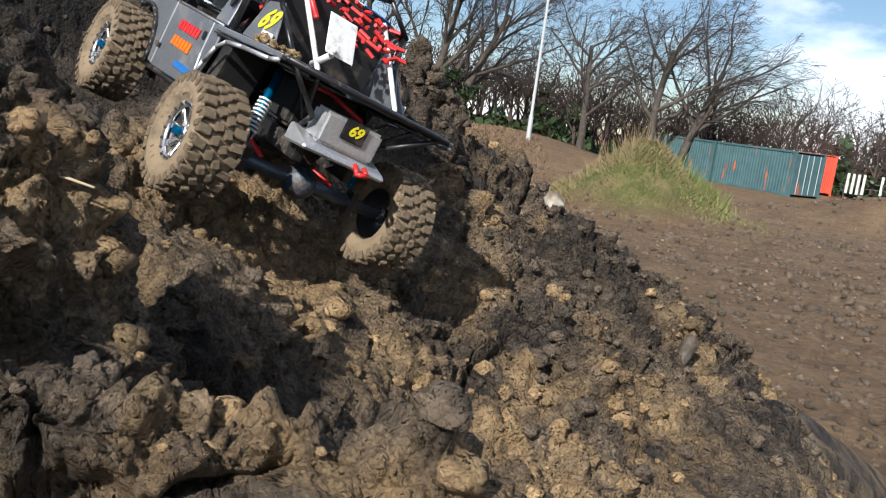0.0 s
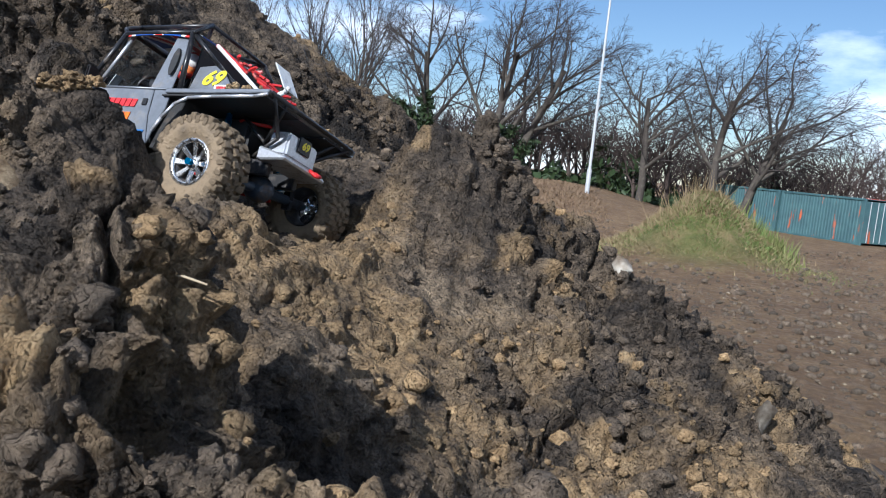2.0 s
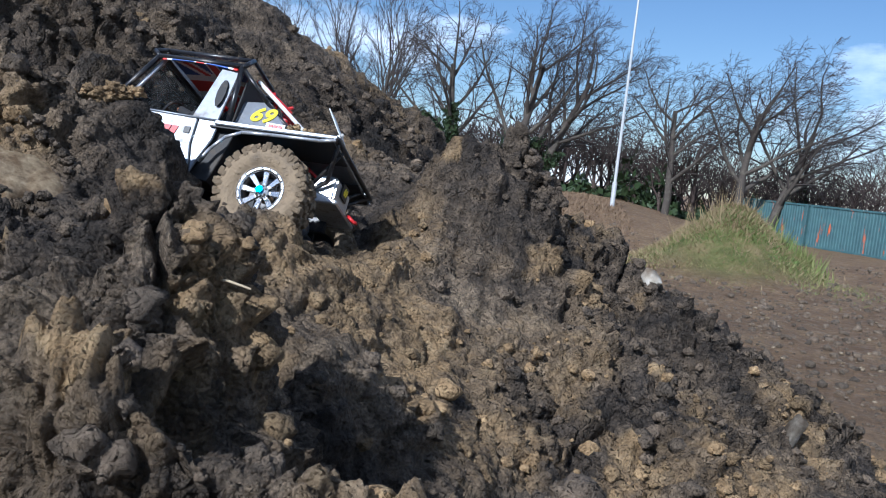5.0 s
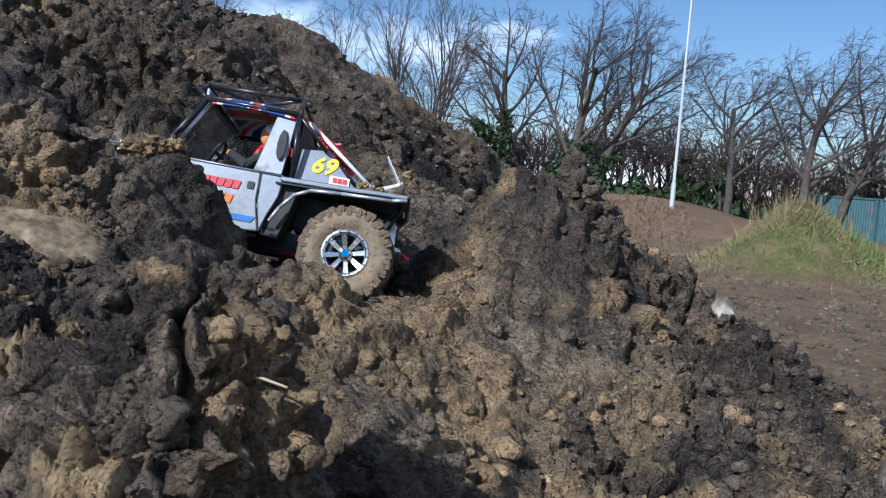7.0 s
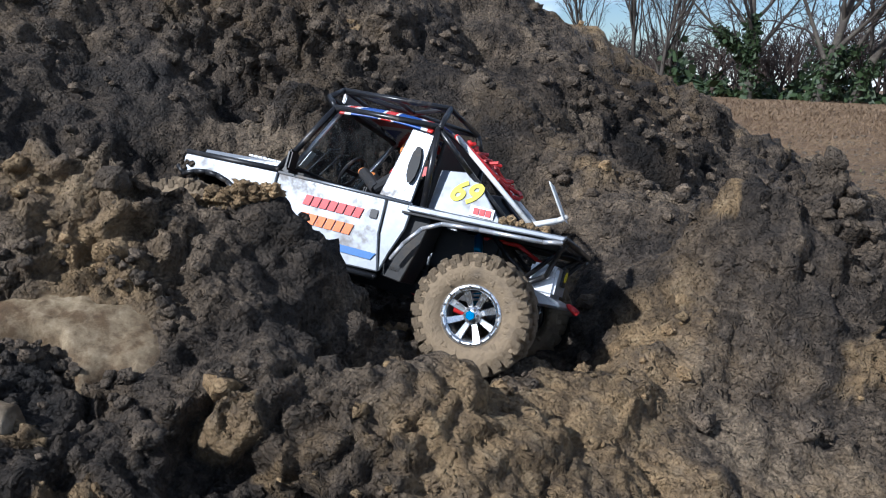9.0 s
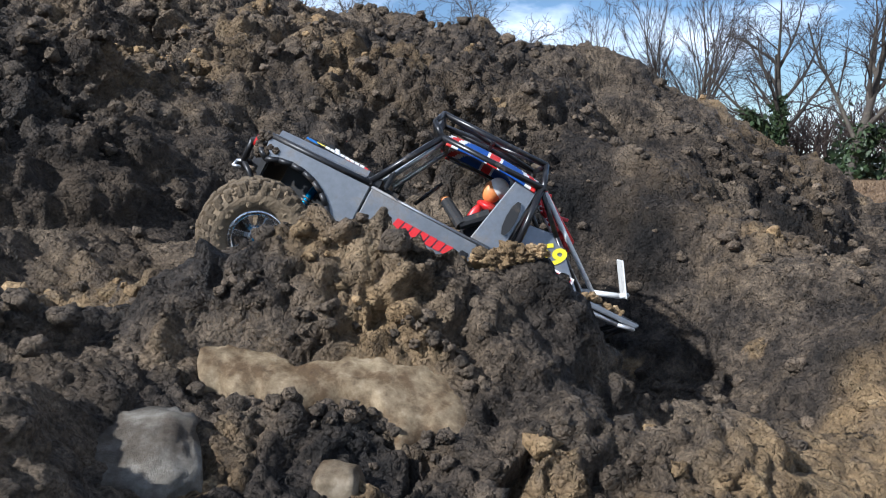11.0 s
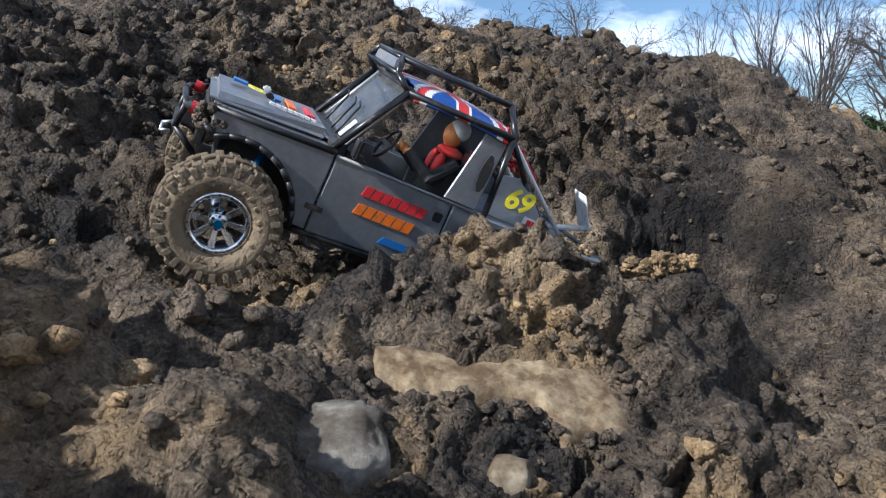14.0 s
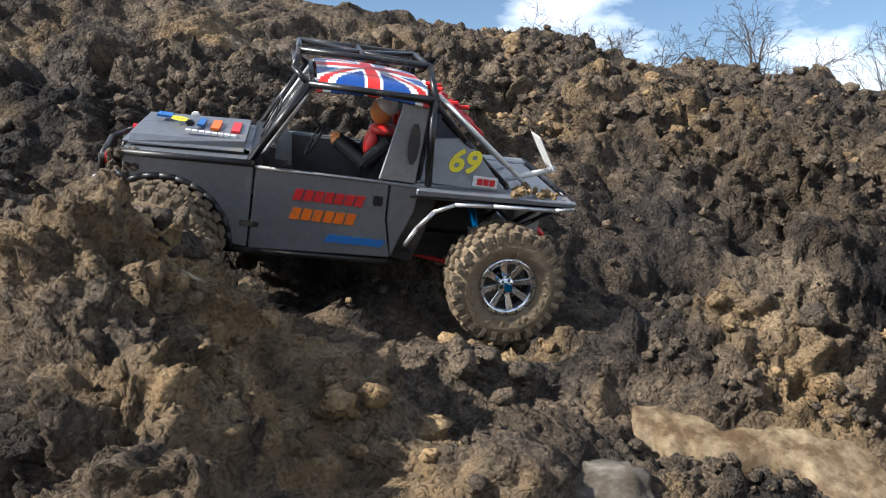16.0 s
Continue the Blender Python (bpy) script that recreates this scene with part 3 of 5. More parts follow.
def tubes(segments, sides):
    """Tapered tubes from rows of two ends and two radii: corners and faces."""
    s = np.array(segments)
    a, b, ra, rb = s[:, 0:3], s[:, 3:6], s[:, 6], s[:, 7]
    d = b - a
    d /= np.linalg.norm(d, axis=1, keepdims=True) + 1e-12
    up = np.where(np.abs(d[:, 2:3]) < 0.9, np.array([[0, 0, 1.0]]), np.array([[1.0, 0, 0]]))
    u = np.cross(d, up)
    u /= np.linalg.norm(u, axis=1, keepdims=True)
    w = np.cross(d, u)
    rings = []
    for end, r in ((a, ra), (b, rb)):
        for k in range(sides):
            t = 2 * math.pi * k / sides
            rings.append(end + (u * math.cos(t) + w * math.sin(t)) * r[:, None])
    v = np.stack(rings, 1).reshape(-1, 3)
    base = np.arange(len(s))[:, None] * 2 * sides
    f = np.concatenate([np.stack([base[:, 0] + k, base[:, 0] + (k + 1) % sides, base[:, 0] + sides + (k + 1) % sides, base[:, 0] + sides + k], -1) for k in range(sides)])
    return v, f


def grow(rng, height, spread_to, levels, wind=(0.0, 0.0), first=0.25, fans=(5, 5, 5, 4), lean=0.0):
    """The limbs and twigs of a bare tree: a trunk that forks into rising limbs, each with fans of finer shoots."""
    limbs, twigs = [], []
    drift = np.array([wind[0], wind[1], 0.0])

    def branch(p, d, length, r, level):
        steps = (6, 6, 5, 4, 3)[level]
        taper = 0.45 if level == 0 else 0.75
        pts, dirs = [p], [d]
        for k in range(steps):
            bend = rng.normal(0, (0.05, 0.12, 0.13, 0.15, 0.18)[level], 3)
            lift = np.array([0, 0, (0.04, 0.05, 0.0, -0.02, -0.03)[level]])
            d = d + bend + lift + drift * (0.10 + 0.14 * level)
            d = d / np.linalg.norm(d)
            q = p + d * length / steps
            (limbs if level < 2 else twigs).append((*p, *q, r * (1 - taper * k / steps), r * (1 - taper * (k + 1) / steps)))
            p = q
            pts.append(p)
            dirs.append(d)
        if level >= levels:
            return
        n = fans[min(level, len(fans) - 1)]
        spin = rng.uniform(0, 6.3)
        for k in range(n):
            at = (first + (1 - first) * (k + rng.random() * 0.8) / n) if level == 0 else 0.18 + 0.82 * (k + rng.random() * 0.9) / n
            i = min(int(at * steps), steps - 1)
            f = at * steps - i
            q = pts[i] * (1 - f) + pts[i + 1] * f
            spin += 2.4 + rng.normal(0, 0.3)
            d1 = dirs[i + 1]
            u = np.cross(d1, (0.3, 0.9, 0.2))
            u /= np.linalg.norm(u)
            w = np.cross(d1, u)
            side = u * math.cos(spin) + w * math.sin(spin)
            out = d1 + side * spread_to * (1.15, 1.15, 1.1, 1.0)[level] * rng.uniform(0.7, 1.2)
            out /= np.linalg.norm(out)
            reach = (0.95 - 0.35 * at if level == 0 else 0.62 - 0.28 * at) * rng.uniform(0.8, 1.15)
            branch(q, out, length * reach, r * (1 - taper * at) * (0.58 if level == 0 else 0.58), level + 1)

    d0 = np.array([lean, 0.0, 1.0])
    branch(np.zeros(3), d0 / np.linalg.norm(d0), height * 0.60, height * 0.024, 0)
    return limbs, twigs


def build_tree(seed, height, label, spread_to=0.8, levels=4, fans=(7, 5, 5, 4), wind=(0, 0), first=0.3, ivy=0.0, lean=0.0, slim=1.0):
    rng = np.random.default_rng(seed)
    limbs, twigs = grow(rng, height, spread_to, levels, wind, first, fans, lean)
    limbs, twigs = ([(*b[:6], b[6] * slim, b[7] * slim) for b in rows] for rows in (limbs, twigs))
    root = tagged(new("bare_tree"), label, "tree")
    v, f = tubes(limbs, 6)
    raw_mesh("trunk", v, f, BARK, parent=root)
    tw = np.array(twigs)
    tw[:, 6:] = np.maximum(tw[:, 6:], 0.009)
    v, f = tubes(tw, 3)
    raw_mesh("crown", v, f, TWIG, parent=root)
    if ivy:
        pts, n = [], 2200
        trunk = np.array(limbs[:5] + limbs[5:15])
        pick = trunk[rng.integers(0, min(len(trunk), 9), n)]
        t = rng.random((n, 1))
        c = pick[:, :3] * (1 - t) + pick[:, 3:6] * t
        c = c[:, :] + rng.normal(0, 0.24, (n, 3))
        keep = c[:, 2] < height * ivy
        c = c[keep]
        a, b = rng.normal(0, 0.10, (len(c), 3)), rng.normal(0, 0.10, (len(c), 3))
        v = np.stack([c - a, c + b, c + a, c - b], 1).reshape(-1, 3)
        leaf = raw_mesh("ivy", v, np.arange(len(v)).reshape(-1, 4), IVY, False, root)
        leaf["label"] = "dark green ivy round the trunk"
    return root


def build_twig(label, points, r):
    v, f = tubes([(*a, *b, r, r * 0.8) for a, b in zip(points, points[1:])], 6)
    return tagged(raw_mesh("twig", v, f, TWIG_PALE), label, "twig")


TWIG_PALE = worn("pale_twig", (0.36, 0.29, 0.19), 0.8, amount=0.25, scale=60)
build_twig("short pale broken twig stuck in the near mound", [(-0.226, 0.452, 2.236), (-0.210, 0.455, 2.236), (-0.194, 0.453, 2.233)], 0.001)
build_twig("thin bent root sticking out of the clay", [(-0.790, 0.325, 2.412), (-0.775, 0.318, 2.425), (-0.765, 0.330, 2.416), (-0.757, 0.334, 2.408)], 0.0016)


def at_bearing(degrees, distance):
    """A place in plan, by its bearing to the left of straight ahead."""
    return distance * math.sin(radians(-degrees)), distance * math.cos(radians(degrees))


def ground_at(x, y):
    return float(land(np.array([x]), np.array([y]))[0][0])


def stand(ob, bearing, distance, turn=0.0, sink=0.15):
    x, y = at_bearing(bearing, distance)
    ob.matrix_world = pose(x, y, ground_at(x, y) - sink, 0, 0, turn)
    return ob


stand(build_tree(11, 13.5, "bare spreading tree with ivy on its trunk", 0.75, 4, (9, 7, 7, 5), (-0.10, 0), 0.25, 0.4), 6.6, 58)
stand(build_tree(12, 14.5, "tall bare tree with several upright limbs", 0.60, 4, (9, 7, 7, 5), (0.08, 0), 0.15, 0.25, 0.18), 2.6, 58)
stand(build_tree(13, 14.0, "bare tree leaning with a dense crown of twigs", 0.65, 4, (9, 7, 7, 5), (0.10, 0), 0.2, 0.2, 0.25), 0.6, 60)
stand(build_tree(14, 11.5, "bare tree with a flat windswept crown", 0.95, 4, (9, 7, 7, 5), (0.22, 0), 0.3), -8.2, 56)
stand(build_tree(15, 13.0, "bare windswept tree with drooping outer twigs", 0.95, 4, (9, 7, 7, 5), (0.26, 0), 0.3, 0, 0.1), -12.6, 55)
stand(build_tree(16, 12.5, "bare windswept tree behind the grassy mound", 0.9, 4, (9, 7, 7, 5), (0.25, 0), 0.3, 0, 0.25), -14.6, 56)
poplar = build_tree(17, 14.0, "slender bare poplar with upright twigs", 0.28, 4, (12, 5, 4, 3), (0, 0), 0.15, slim=0.5)
stand(poplar, 13.9, 62)
for b, d in ((12.0, 60), (11.6, 64), (17.2, 66)):
    x, y = at_bearing(b, d)
    copy_thing(poplar, pose(x, y, ground_at(x, y) - 0.6, 0, 0, b * 40))
stand(build_tree(18, 11.5, "bare round-headed tree behind the heap", 0.9, 4, (9, 7, 6, 5), (0, 0), 0.25), 26.0, 42)
stand(build_tree(19, 12.5, "bare many-stemmed tree rising behind the bank", 0.85, 4, (10, 7, 6, 5), (0.1, 0), 0.1), 34.0, 44)
stand(build_tree(20, 12.0, "bare tree rising behind the bank", 0.8, 4, (10, 7, 6, 5), (-0.1, 0), 0.1), 38.5, 43)
stand(build_tree(21, 11.0, "bare tree far behind the heap", 0.8, 4, (9, 7, 6, 5), (0, 0), 0.2), 67.0, 45)


def build_woods():
    rng = np.random.default_rng(30)
    kinds = [grow(np.random.default_rng(40 + k), 7.0, 0.55, 3, (0.03 * (k - 2), 0), 0.1, (8, 5, 3)) for k in range(5)]
    for label, low, high, near, count, scale in (("dense belt of bare thorn and scrub along the field edge", -48, 16, 61, 115, 0.85),
                                                 ("far belt of bare woodland", -50, 75, 78, 85, 1.15)):
        rows = []
        for k in range(count):
            b = low + (high - low) * (k + rng.random()) / count
            x, y = at_bearing(b, near + rng.uniform(0, 14))
            limbs, twigs = kinds[k % 5]
            s = np.array(limbs + twigs)
            s[:, 6:] = np.maximum(s[:, 6:], 0.020)
            h = scale * rng.uniform(0.75, 1.2) * (1.0 if b < 4 else 0.8)
            c, w = math.cos(k), math.sin(k)
            for i in (0, 3):
                px, py = s[:, i].copy(), s[:, i + 1].copy()
                s[:, i], s[:, i + 1], s[:, i + 2] = (px * c - py * w) * h * 1.3 + x, (px * w + py * c) * h * 1.3 + y, s[:, i + 2] * h + ground_at(x, y) - 0.2
            rows.append(s)
        v, f = tubes(np.concatenate(rows), 3)
        tagged(raw_mesh("woods", v, f, SCRUB), label, "woodland", kind="stuff")
    # evergreen undergrowth low between the stems
    n = 26000
    b, d = rng.uniform(-50, 70, n), rng.uniform(60, 74, n)
    x, y = d * np.sin(np.radians(-b)), d * np.cos(np.radians(b))
    z = land(x, y)[0] + np.abs(rng.normal(0, 1.0, n)) * (0.7 + 0.6 * np.sin(b * 0.7) + 0.5 * np.sin(b * 2.3 + 1)).clip(0.15, 2)
    c = np.stack([x, y, z], -1)
    a, e = rng.normal(0, 0.17, (n, 3)), rng.normal(0, 0.17, (n, 3))
    v = np.stack([c - a, c + e, c + a, c - e], 1).reshape(-1, 3)
    tagged(raw_mesh("undergrowth", v, np.arange(len(v)).reshape(-1, 4), IVY, False), "dark evergreen undergrowth below the bare trees", "bushes", kind="stuff")


build_woods()


def blades(name, label, x, y, height, width, mat, lean=0.35, seed=1):
    rng = np.random.default_rng(seed)
    n = len(x)
    z = land(x, y)[0] - 0.03
    h = height * rng.uniform(0.5, 1.3, n)
    t = rng.uniform(0, 6.3, n)
    tip = np.stack([x + rng.normal(0, lean, n) * h, y + rng.normal(0, lean, n) * h, z + h], -1)
    foot = np.stack([x, y, z], -1)
    side = np.stack([np.cos(t), np.sin(t), 0 * t], -1) * width
    v = np.stack([foot - side, foot + side, tip], 1).reshape(-1, 3)
    return tagged(raw_mesh(name, v, np.arange(3 * n).reshape(-1, 3), mat, False), label, "grass", kind="stuff")


GREEN = worn("green_grass", (0.11, 0.16, 0.032), 0.7, amount=0.5, dirt=(0.20, 0.19, 0.07), scale=1.2)
STRAW = worn("dry_grass", (0.28, 0.21, 0.11), 0.8, amount=0.3, dirt=(0.18, 0.12, 0.06), scale=1.5)


def build_grass():
    rng = np.random.default_rng(50)
    n = 16000
    x, y = 5.9 + rng.normal(0, 1.5, n), 26.6 + rng.normal(0, 1.4, n)
    blades("grass", "rough green grass on the mound", x, y, 0.11, 0.018, GREEN, 0.7, 51)
    n = 14000
    x, y = 5.3 + rng.normal(0, 1.5, n), 26.9 + rng.normal(0, 1.3, n)
    blades("dry_grass", "dry straw-coloured grass on top of the mound", x, y, 0.16, 0.016, STRAW, 0.8, 52)
    n = 160
    x, y = 5.5 + rng.normal(0, 0.6, n), 26.6 + rng.normal(0, 0.5, n)
    blades("stalks", "tall dead stalks standing on the grassy mound", x, y, 0.75, 0.010, STRAW, 0.3, 53)
    n = 15000
    x, y = rng.uniform(-16, 4, n), 41 + rng.normal(0, 4.5, n)
    blades("dry_grass", "withered brown grass over the rising ground", x, y, 0.18, 0.03, STRAW_BROWN, 0.8, 54)
    n = 500
    x, y = 8.0 + rng.normal(0, 0.45, n), 27.0 + rng.normal(0, 0.4, n)
    blades("shrub", "small shrub in fresh green leaf on the mound", x, y, 0.6, 0.03, GREEN, 0.3, 55)


STRAW_BROWN = worn("withered_grass", (0.20, 0.135, 0.08), 0.9, amount=0.4, dirt=(0.12, 0.075, 0.045), scale=0.5)
build_grass()

GALV = worn("galvanised_steel", (0.55, 0.56, 0.57), 0.5, 0.3, amount=0.1, dirt=(0.35, 0.34, 0.33), scale=2)


def build_lamp(height, bearing, distance, turn):
    root = tagged(new("street_lamp"), "tall slim galvanised street lamp with a flat head", "street lamp", "street lamps")
    v, f = tubes([(0, 0, -0.4, 0, 0, height, 0.085, 0.05)], 10)
    raw_mesh("pole", v, f, GALV, parent=root)
    v, f = tubes([(0, 0, -0.3, 0, 0, 1.2, 0.12, 0.12)], 10)
    raw_mesh("base", v, f, GALV, parent=root)
    v, f = tubes([(0, 0, height - 0.05, -0.35, 0, height + 0.03, 0.035, 0.03)], 8)
    raw_mesh("arm", v, f, GALV, parent=root)
    bm = bmesh.new()
    bmesh.ops.create_cube(bm, size=1, matrix=pose(-0.55, 0, height + 0.05, 0, 5, 0) @ Matrix.Diagonal((0.62, 0.26, 0.09, 1)))
    bmesh.ops.bevel(bm, geom=bm.edges[:], offset=0.03, segments=2, affect="EDGES")
    part("head", bm, worn("lamp_head", (0.08, 0.08, 0.085), 0.5, amount=0.1), root, "dark flat lamp head")
    return stand(root, bearing, distance, turn, 0.0)


build_lamp(10.6, -4.75, 42, 0)
build_lamp(9.4, -27.4, 60, 10)


def container_paint(name, base, rust):
    m, nt, b = material(name, 0.55, 0.0, 0.4)
    co = nt.nodes.new("ShaderNodeTexCoord")
    mp = nt.nodes.new("ShaderNodeMapping")
    mp.inputs["Scale"].default_value = (1.3, 1.3, 0.28)
    nz = node(nt, "ShaderNodeTexNoise", Scale=1.6, Detail=7.0, Roughness=0.65)
    nt.links.new(co.outputs["Object"], mp.inputs["Vector"])
    nt.links.new(mp.outputs["Vector"], nz.inputs["Vector"])
    spots = ramped(nt, nz.outputs["Fac"], [(0.60, (0, 0, 0)), (0.66, (1, 1, 1))])
    fade = ramped(nt, noised(nt, 1.5, 6), [(0.3, (0.75, 0.75, 0.78)), (0.7, (1.15, 1.15, 1.12))])
    nt.links.new(mixed(nt, spots, mixed(nt, 1.0, base, fade, "MULTIPLY"), rust), b.inputs["Base Color"])
    return m


def build_container(label, paint, place, heading, length=6.06):
    """A shipping container: corrugated walls, frame, roof and doors."""
    root = tagged(new("shipping_container"), label, "container", "shipping containers")
    h, w = 2.59, 2.44

    def wall(name, run, m):
        xs, ys = [0.0], [0.0]
        while xs[-1] < run - 0.28:
            for dx, dy in ((0.07, 0), (0.035, 0.036), (0.07, 0.036), (0.035, 0)):
                xs.append(xs[-1] + dx)
                ys.append(dy)
        xs.append(run)
        ys.append(0.0)
        n = len(xs)
        v = [(x, y, z) for z in (0.16, h - 0.12) for x, y in zip(xs, ys)]
        f = [(i, i + 1, n + i + 1, n + i) for i in range(n - 1)]
        ob = raw_mesh(name, np.array(v), np.array(f), paint, False, root)
        ob.matrix_basis = m
    wall("side_wall", length - 0.2, pose(0.1, 0.03, 0))
    wall("side_wall", length - 0.2, pose(length - 0.1, w - 0.03, 0, 0, 0, 180))
    wall("end_wall", w - 0.2, pose(0.03, w - 0.1, 0, 0, 0, -90))
    bm = bmesh.new()
    bmesh.ops.create_cube(bm, size=1, matrix=pose(length / 2, w / 2, h - 0.03) @ Matrix.Diagonal((length - 0.1, w - 0.1, 0.04, 1)))
    part("roof", bm, paint, root)
    for name, boxes in (("post", [(0.06, 0.06, h / 2, 0.13, 0.13, h), (length - 0.06, 0.06, h / 2, 0.13, 0.13, h), (0.06, w - 0.06, h / 2, 0.13, 0.13, h), (length - 0.06, w - 0.06, h / 2, 0.13, 0.13, h)]),
                        ("rail", [(length / 2, 0.05, 0.08, length - 0.26, 0.11, 0.17), (length / 2, 0.05, h - 0.06, length - 0.26, 0.11, 0.12), (length / 2, w - 0.05, 0.08, length - 0.26, 0.11, 0.17), (length / 2, w - 0.05, h - 0.06, length - 0.26, 0.11, 0.12)]),
                        ("door", [(length - 0.05, w * 0.27, h / 2, 0.06, w * 0.44, h - 0.3), (length - 0.05, w * 0.73, h / 2, 0.06, w * 0.44, h - 0.3)])):
        for x, y, z, a, b, c in boxes:
            bm = bmesh.new()
            bmesh.ops.create_cube(bm, size=1, matrix=pose(x, y, z) @ Matrix.Diagonal((a, b, c, 1)))
            bmesh.ops.bevel(bm, geom=bm.edges[:], offset=0.012, segments=1, affect="EDGES")
            part(name, bm, paint, root)
    for y in (0.45, 1.0, 1.45, 2.0):
        v, f = tubes([(length + 0.0, y, 0.2, length + 0.0, y, h - 0.15, 0.022, 0.022)], 6)
        raw_mesh("locking_bar", v, f, GALV, parent=root)
    root.matrix_world = pose(*place, 0, 0, heading)
    return root


TEAL = container_paint("teal_paint", (0.055, 0.115, 0.125), (0.42, 0.09, 0.03))
RED = container_paint("red_paint", (0.62, 0.06, 0.025), (0.4, 0.08, 0.03))
build_container("teal steel shipping container with orange rust streaks", TEAL, (16.0, 52.3, -0.05), -62.4)
build_container("faded teal shipping container with red patches", TEAL, (13.1, 57.85, -0.05), -62.4)
build_container("bright red shipping container behind the others", RED, (24.1, 53.6, 0.0), 65.6)


def build_palisade():
    root = tagged(new("fence"), "row of white boards at the field edge", "fence")
    board = None
    for k, b in enumerate((-25.0, -25.3, -25.6, -25.9, -26.9, -27.9, -28.2)):
        x, y = at_bearing(b, 60)
        if board is None:
            bm = bmesh.new()
            bmesh.ops.create_cube(bm, size=1, matrix=Matrix.Diagonal((0.24, 0.04, 1.3, 1)))
            bmesh.ops.bevel(bm, geom=bm.edges[:], offset=0.012, segments=1, affect="EDGES")
            board = part("board", bm, worn("white_paint", (0.75, 0.75, 0.73), 0.6, amount=0.1), root)
            ob = board
        else:
            ob = new("board", board.data)
            ob.parent = root
        ob.matrix_basis = pose(x, y, ground_at(x, y) + 1.0, 0, 0, 25)
    bm = bmesh.new()
    (x0, y0), (x1, y1) = at_bearing(-24.9, 60.1), at_bearing(-28.3, 60.1)
    v, f = tubes([(x0, y0, 0.75, x1, y1, 0.75, 0.04, 0.04), (x0, y0, 0.02, x0, y0, 1.2, 0.05, 0.05), (x1, y1, 0.02, x1, y1, 1.2, 0.05, 0.05)], 6)
    bm.free()
    raw_mesh("rail", v, f, BARK, parent=root)


build_palisade()


def build_litter():
    rng = np.random.default_rng(70)
    n = 7000
    d = 2.5 + 34 * rng.random(n) ** 1.1
    b = rng.uniform(-40, 5, n)
    x, y = d * np.sin(np.radians(-b)), d * np.cos(np.radians(b))
    px, py, pz, heap, _, grass, _, _ = surface(x, y)
    keep = (heap < 0.1) & (grass < 0.2)
    size = (0.010 + 0.040 * rng.random(n) ** 2) * np.clip(d / 9, 0.5, 1.6)
    pale = rng.random(n) < 0.14
    at = np.stack([px, py, pz + size * 0.2], -1)
    clods = keep & ~pale
    tagged(scatter("soil_clods", [lump_shape(30 + k, 1) for k in range(5)], at[clods], size[clods] * 1.5, rng.random(clods.sum()) * 6, CLOD), "brown clods scattered over the muddy field", "soil", kind="stuff")
    keep = keep & pale
    p = at[keep]
    tagged(scatter("pebbles", [lump_shape(20 + k, 1) for k in range(4)], p, size[keep] * 0.8, rng.random(len(p)) * 6, PALE), "pale pebbles and clods scattered over the muddy field", "stones", kind="stuff")


build_litter()
for k, (b, d, r) in enumerate(((4.6, 20, 0.13), (1.6, 16, 0.12), (1.1, 16.4, 0.16), (0.7, 15.6, 0.10), (-3.0, 17, 0.09), (-2.6, 22, 0.08))):
    x, y = at_bearing(b, d)
    build_rock("rubble", "pale lump of rubble lying on the field", (x, y, ground_at(x, y) + r * 0.25), (r, r * 0.7, r * 0.5), (5, 8, 50 * k), WHITE, 30.0 + k, 3)


# ---- the toy truck ----
PAINT = worn("gunmetal_paint", (0.235, 0.25, 0.275), 0.42, 0.65, amount=0.22, dirt=(0.16, 0.13, 0.10), scale=26, spec=0.5)
BLACK = worn("black_steel", (0.018, 0.018, 0.02), 0.42, 0.2, amount=0.22, dirt=(0.13, 0.105, 0.08), scale=40)
TUBE = worn("black_tube", (0.014, 0.014, 0.016), 0.3, 0.1, amount=0.12, dirt=(0.16, 0.13, 0.10), scale=60)
PLASTIC = worn("black_plastic", (0.012, 0.012, 0.013), 0.65, amount=0.2, dirt=(0.09, 0.07, 0.05), scale=40)
RUBBER = worn("muddy_rubber", (0.05, 0.04, 0.032), 0.8, amount=1.05, dirt=(0.21, 0.155, 0.095), scale=38, bump=0.9)
ALLOY = worn("polished_alloy", (0.78, 0.78, 0.78), 0.22, 0.95, amount=0.12, dirt=(0.2, 0.16, 0.11), scale=60)
DARK_ALLOY = worn("dark_alloy", (0.05, 0.05, 0.055), 0.45, 0.5, amount=0.3, dirt=(0.14, 0.11, 0.08), scale=60)
BLUE_ALLOY = worn("blue_anodised", (0.0, 0.22, 0.48), 0.28, 0.8, amount=0.08, scale=80)
RED_PART = worn("red_coating", (0.55, 0.02, 0.02), 0.4, amount=0.15, scale=60)
WHITE_PART = worn("white_plastic", (0.72, 0.72, 0.70), 0.4, amount=0.14, scale=40)
SILVER = worn("bare_aluminium", (0.62, 0.63, 0.65), 0.35, 0.7, amount=0.2, scale=50)
STEEL_BLUE = worn("blue_grey_axle", (0.05, 0.07, 0.10), 0.4, 0.5, amount=0.35, scale=50)
YELLOW = worn("yellow_vinyl", (0.78, 0.66, 0.02), 0.4, amount=0.05, scale=90)
RED_VINYL = worn("red_vinyl", (0.60, 0.025, 0.03), 0.4, amount=0.1, scale=90)
ORANGE_VINYL = worn("orange_vinyl", (0.80, 0.16, 0.01), 0.4, amount=0.1, scale=90)
BLUE_VINYL = worn("blue_vinyl", (0.02, 0.14, 0.42), 0.4, amount=0.1, scale=90)
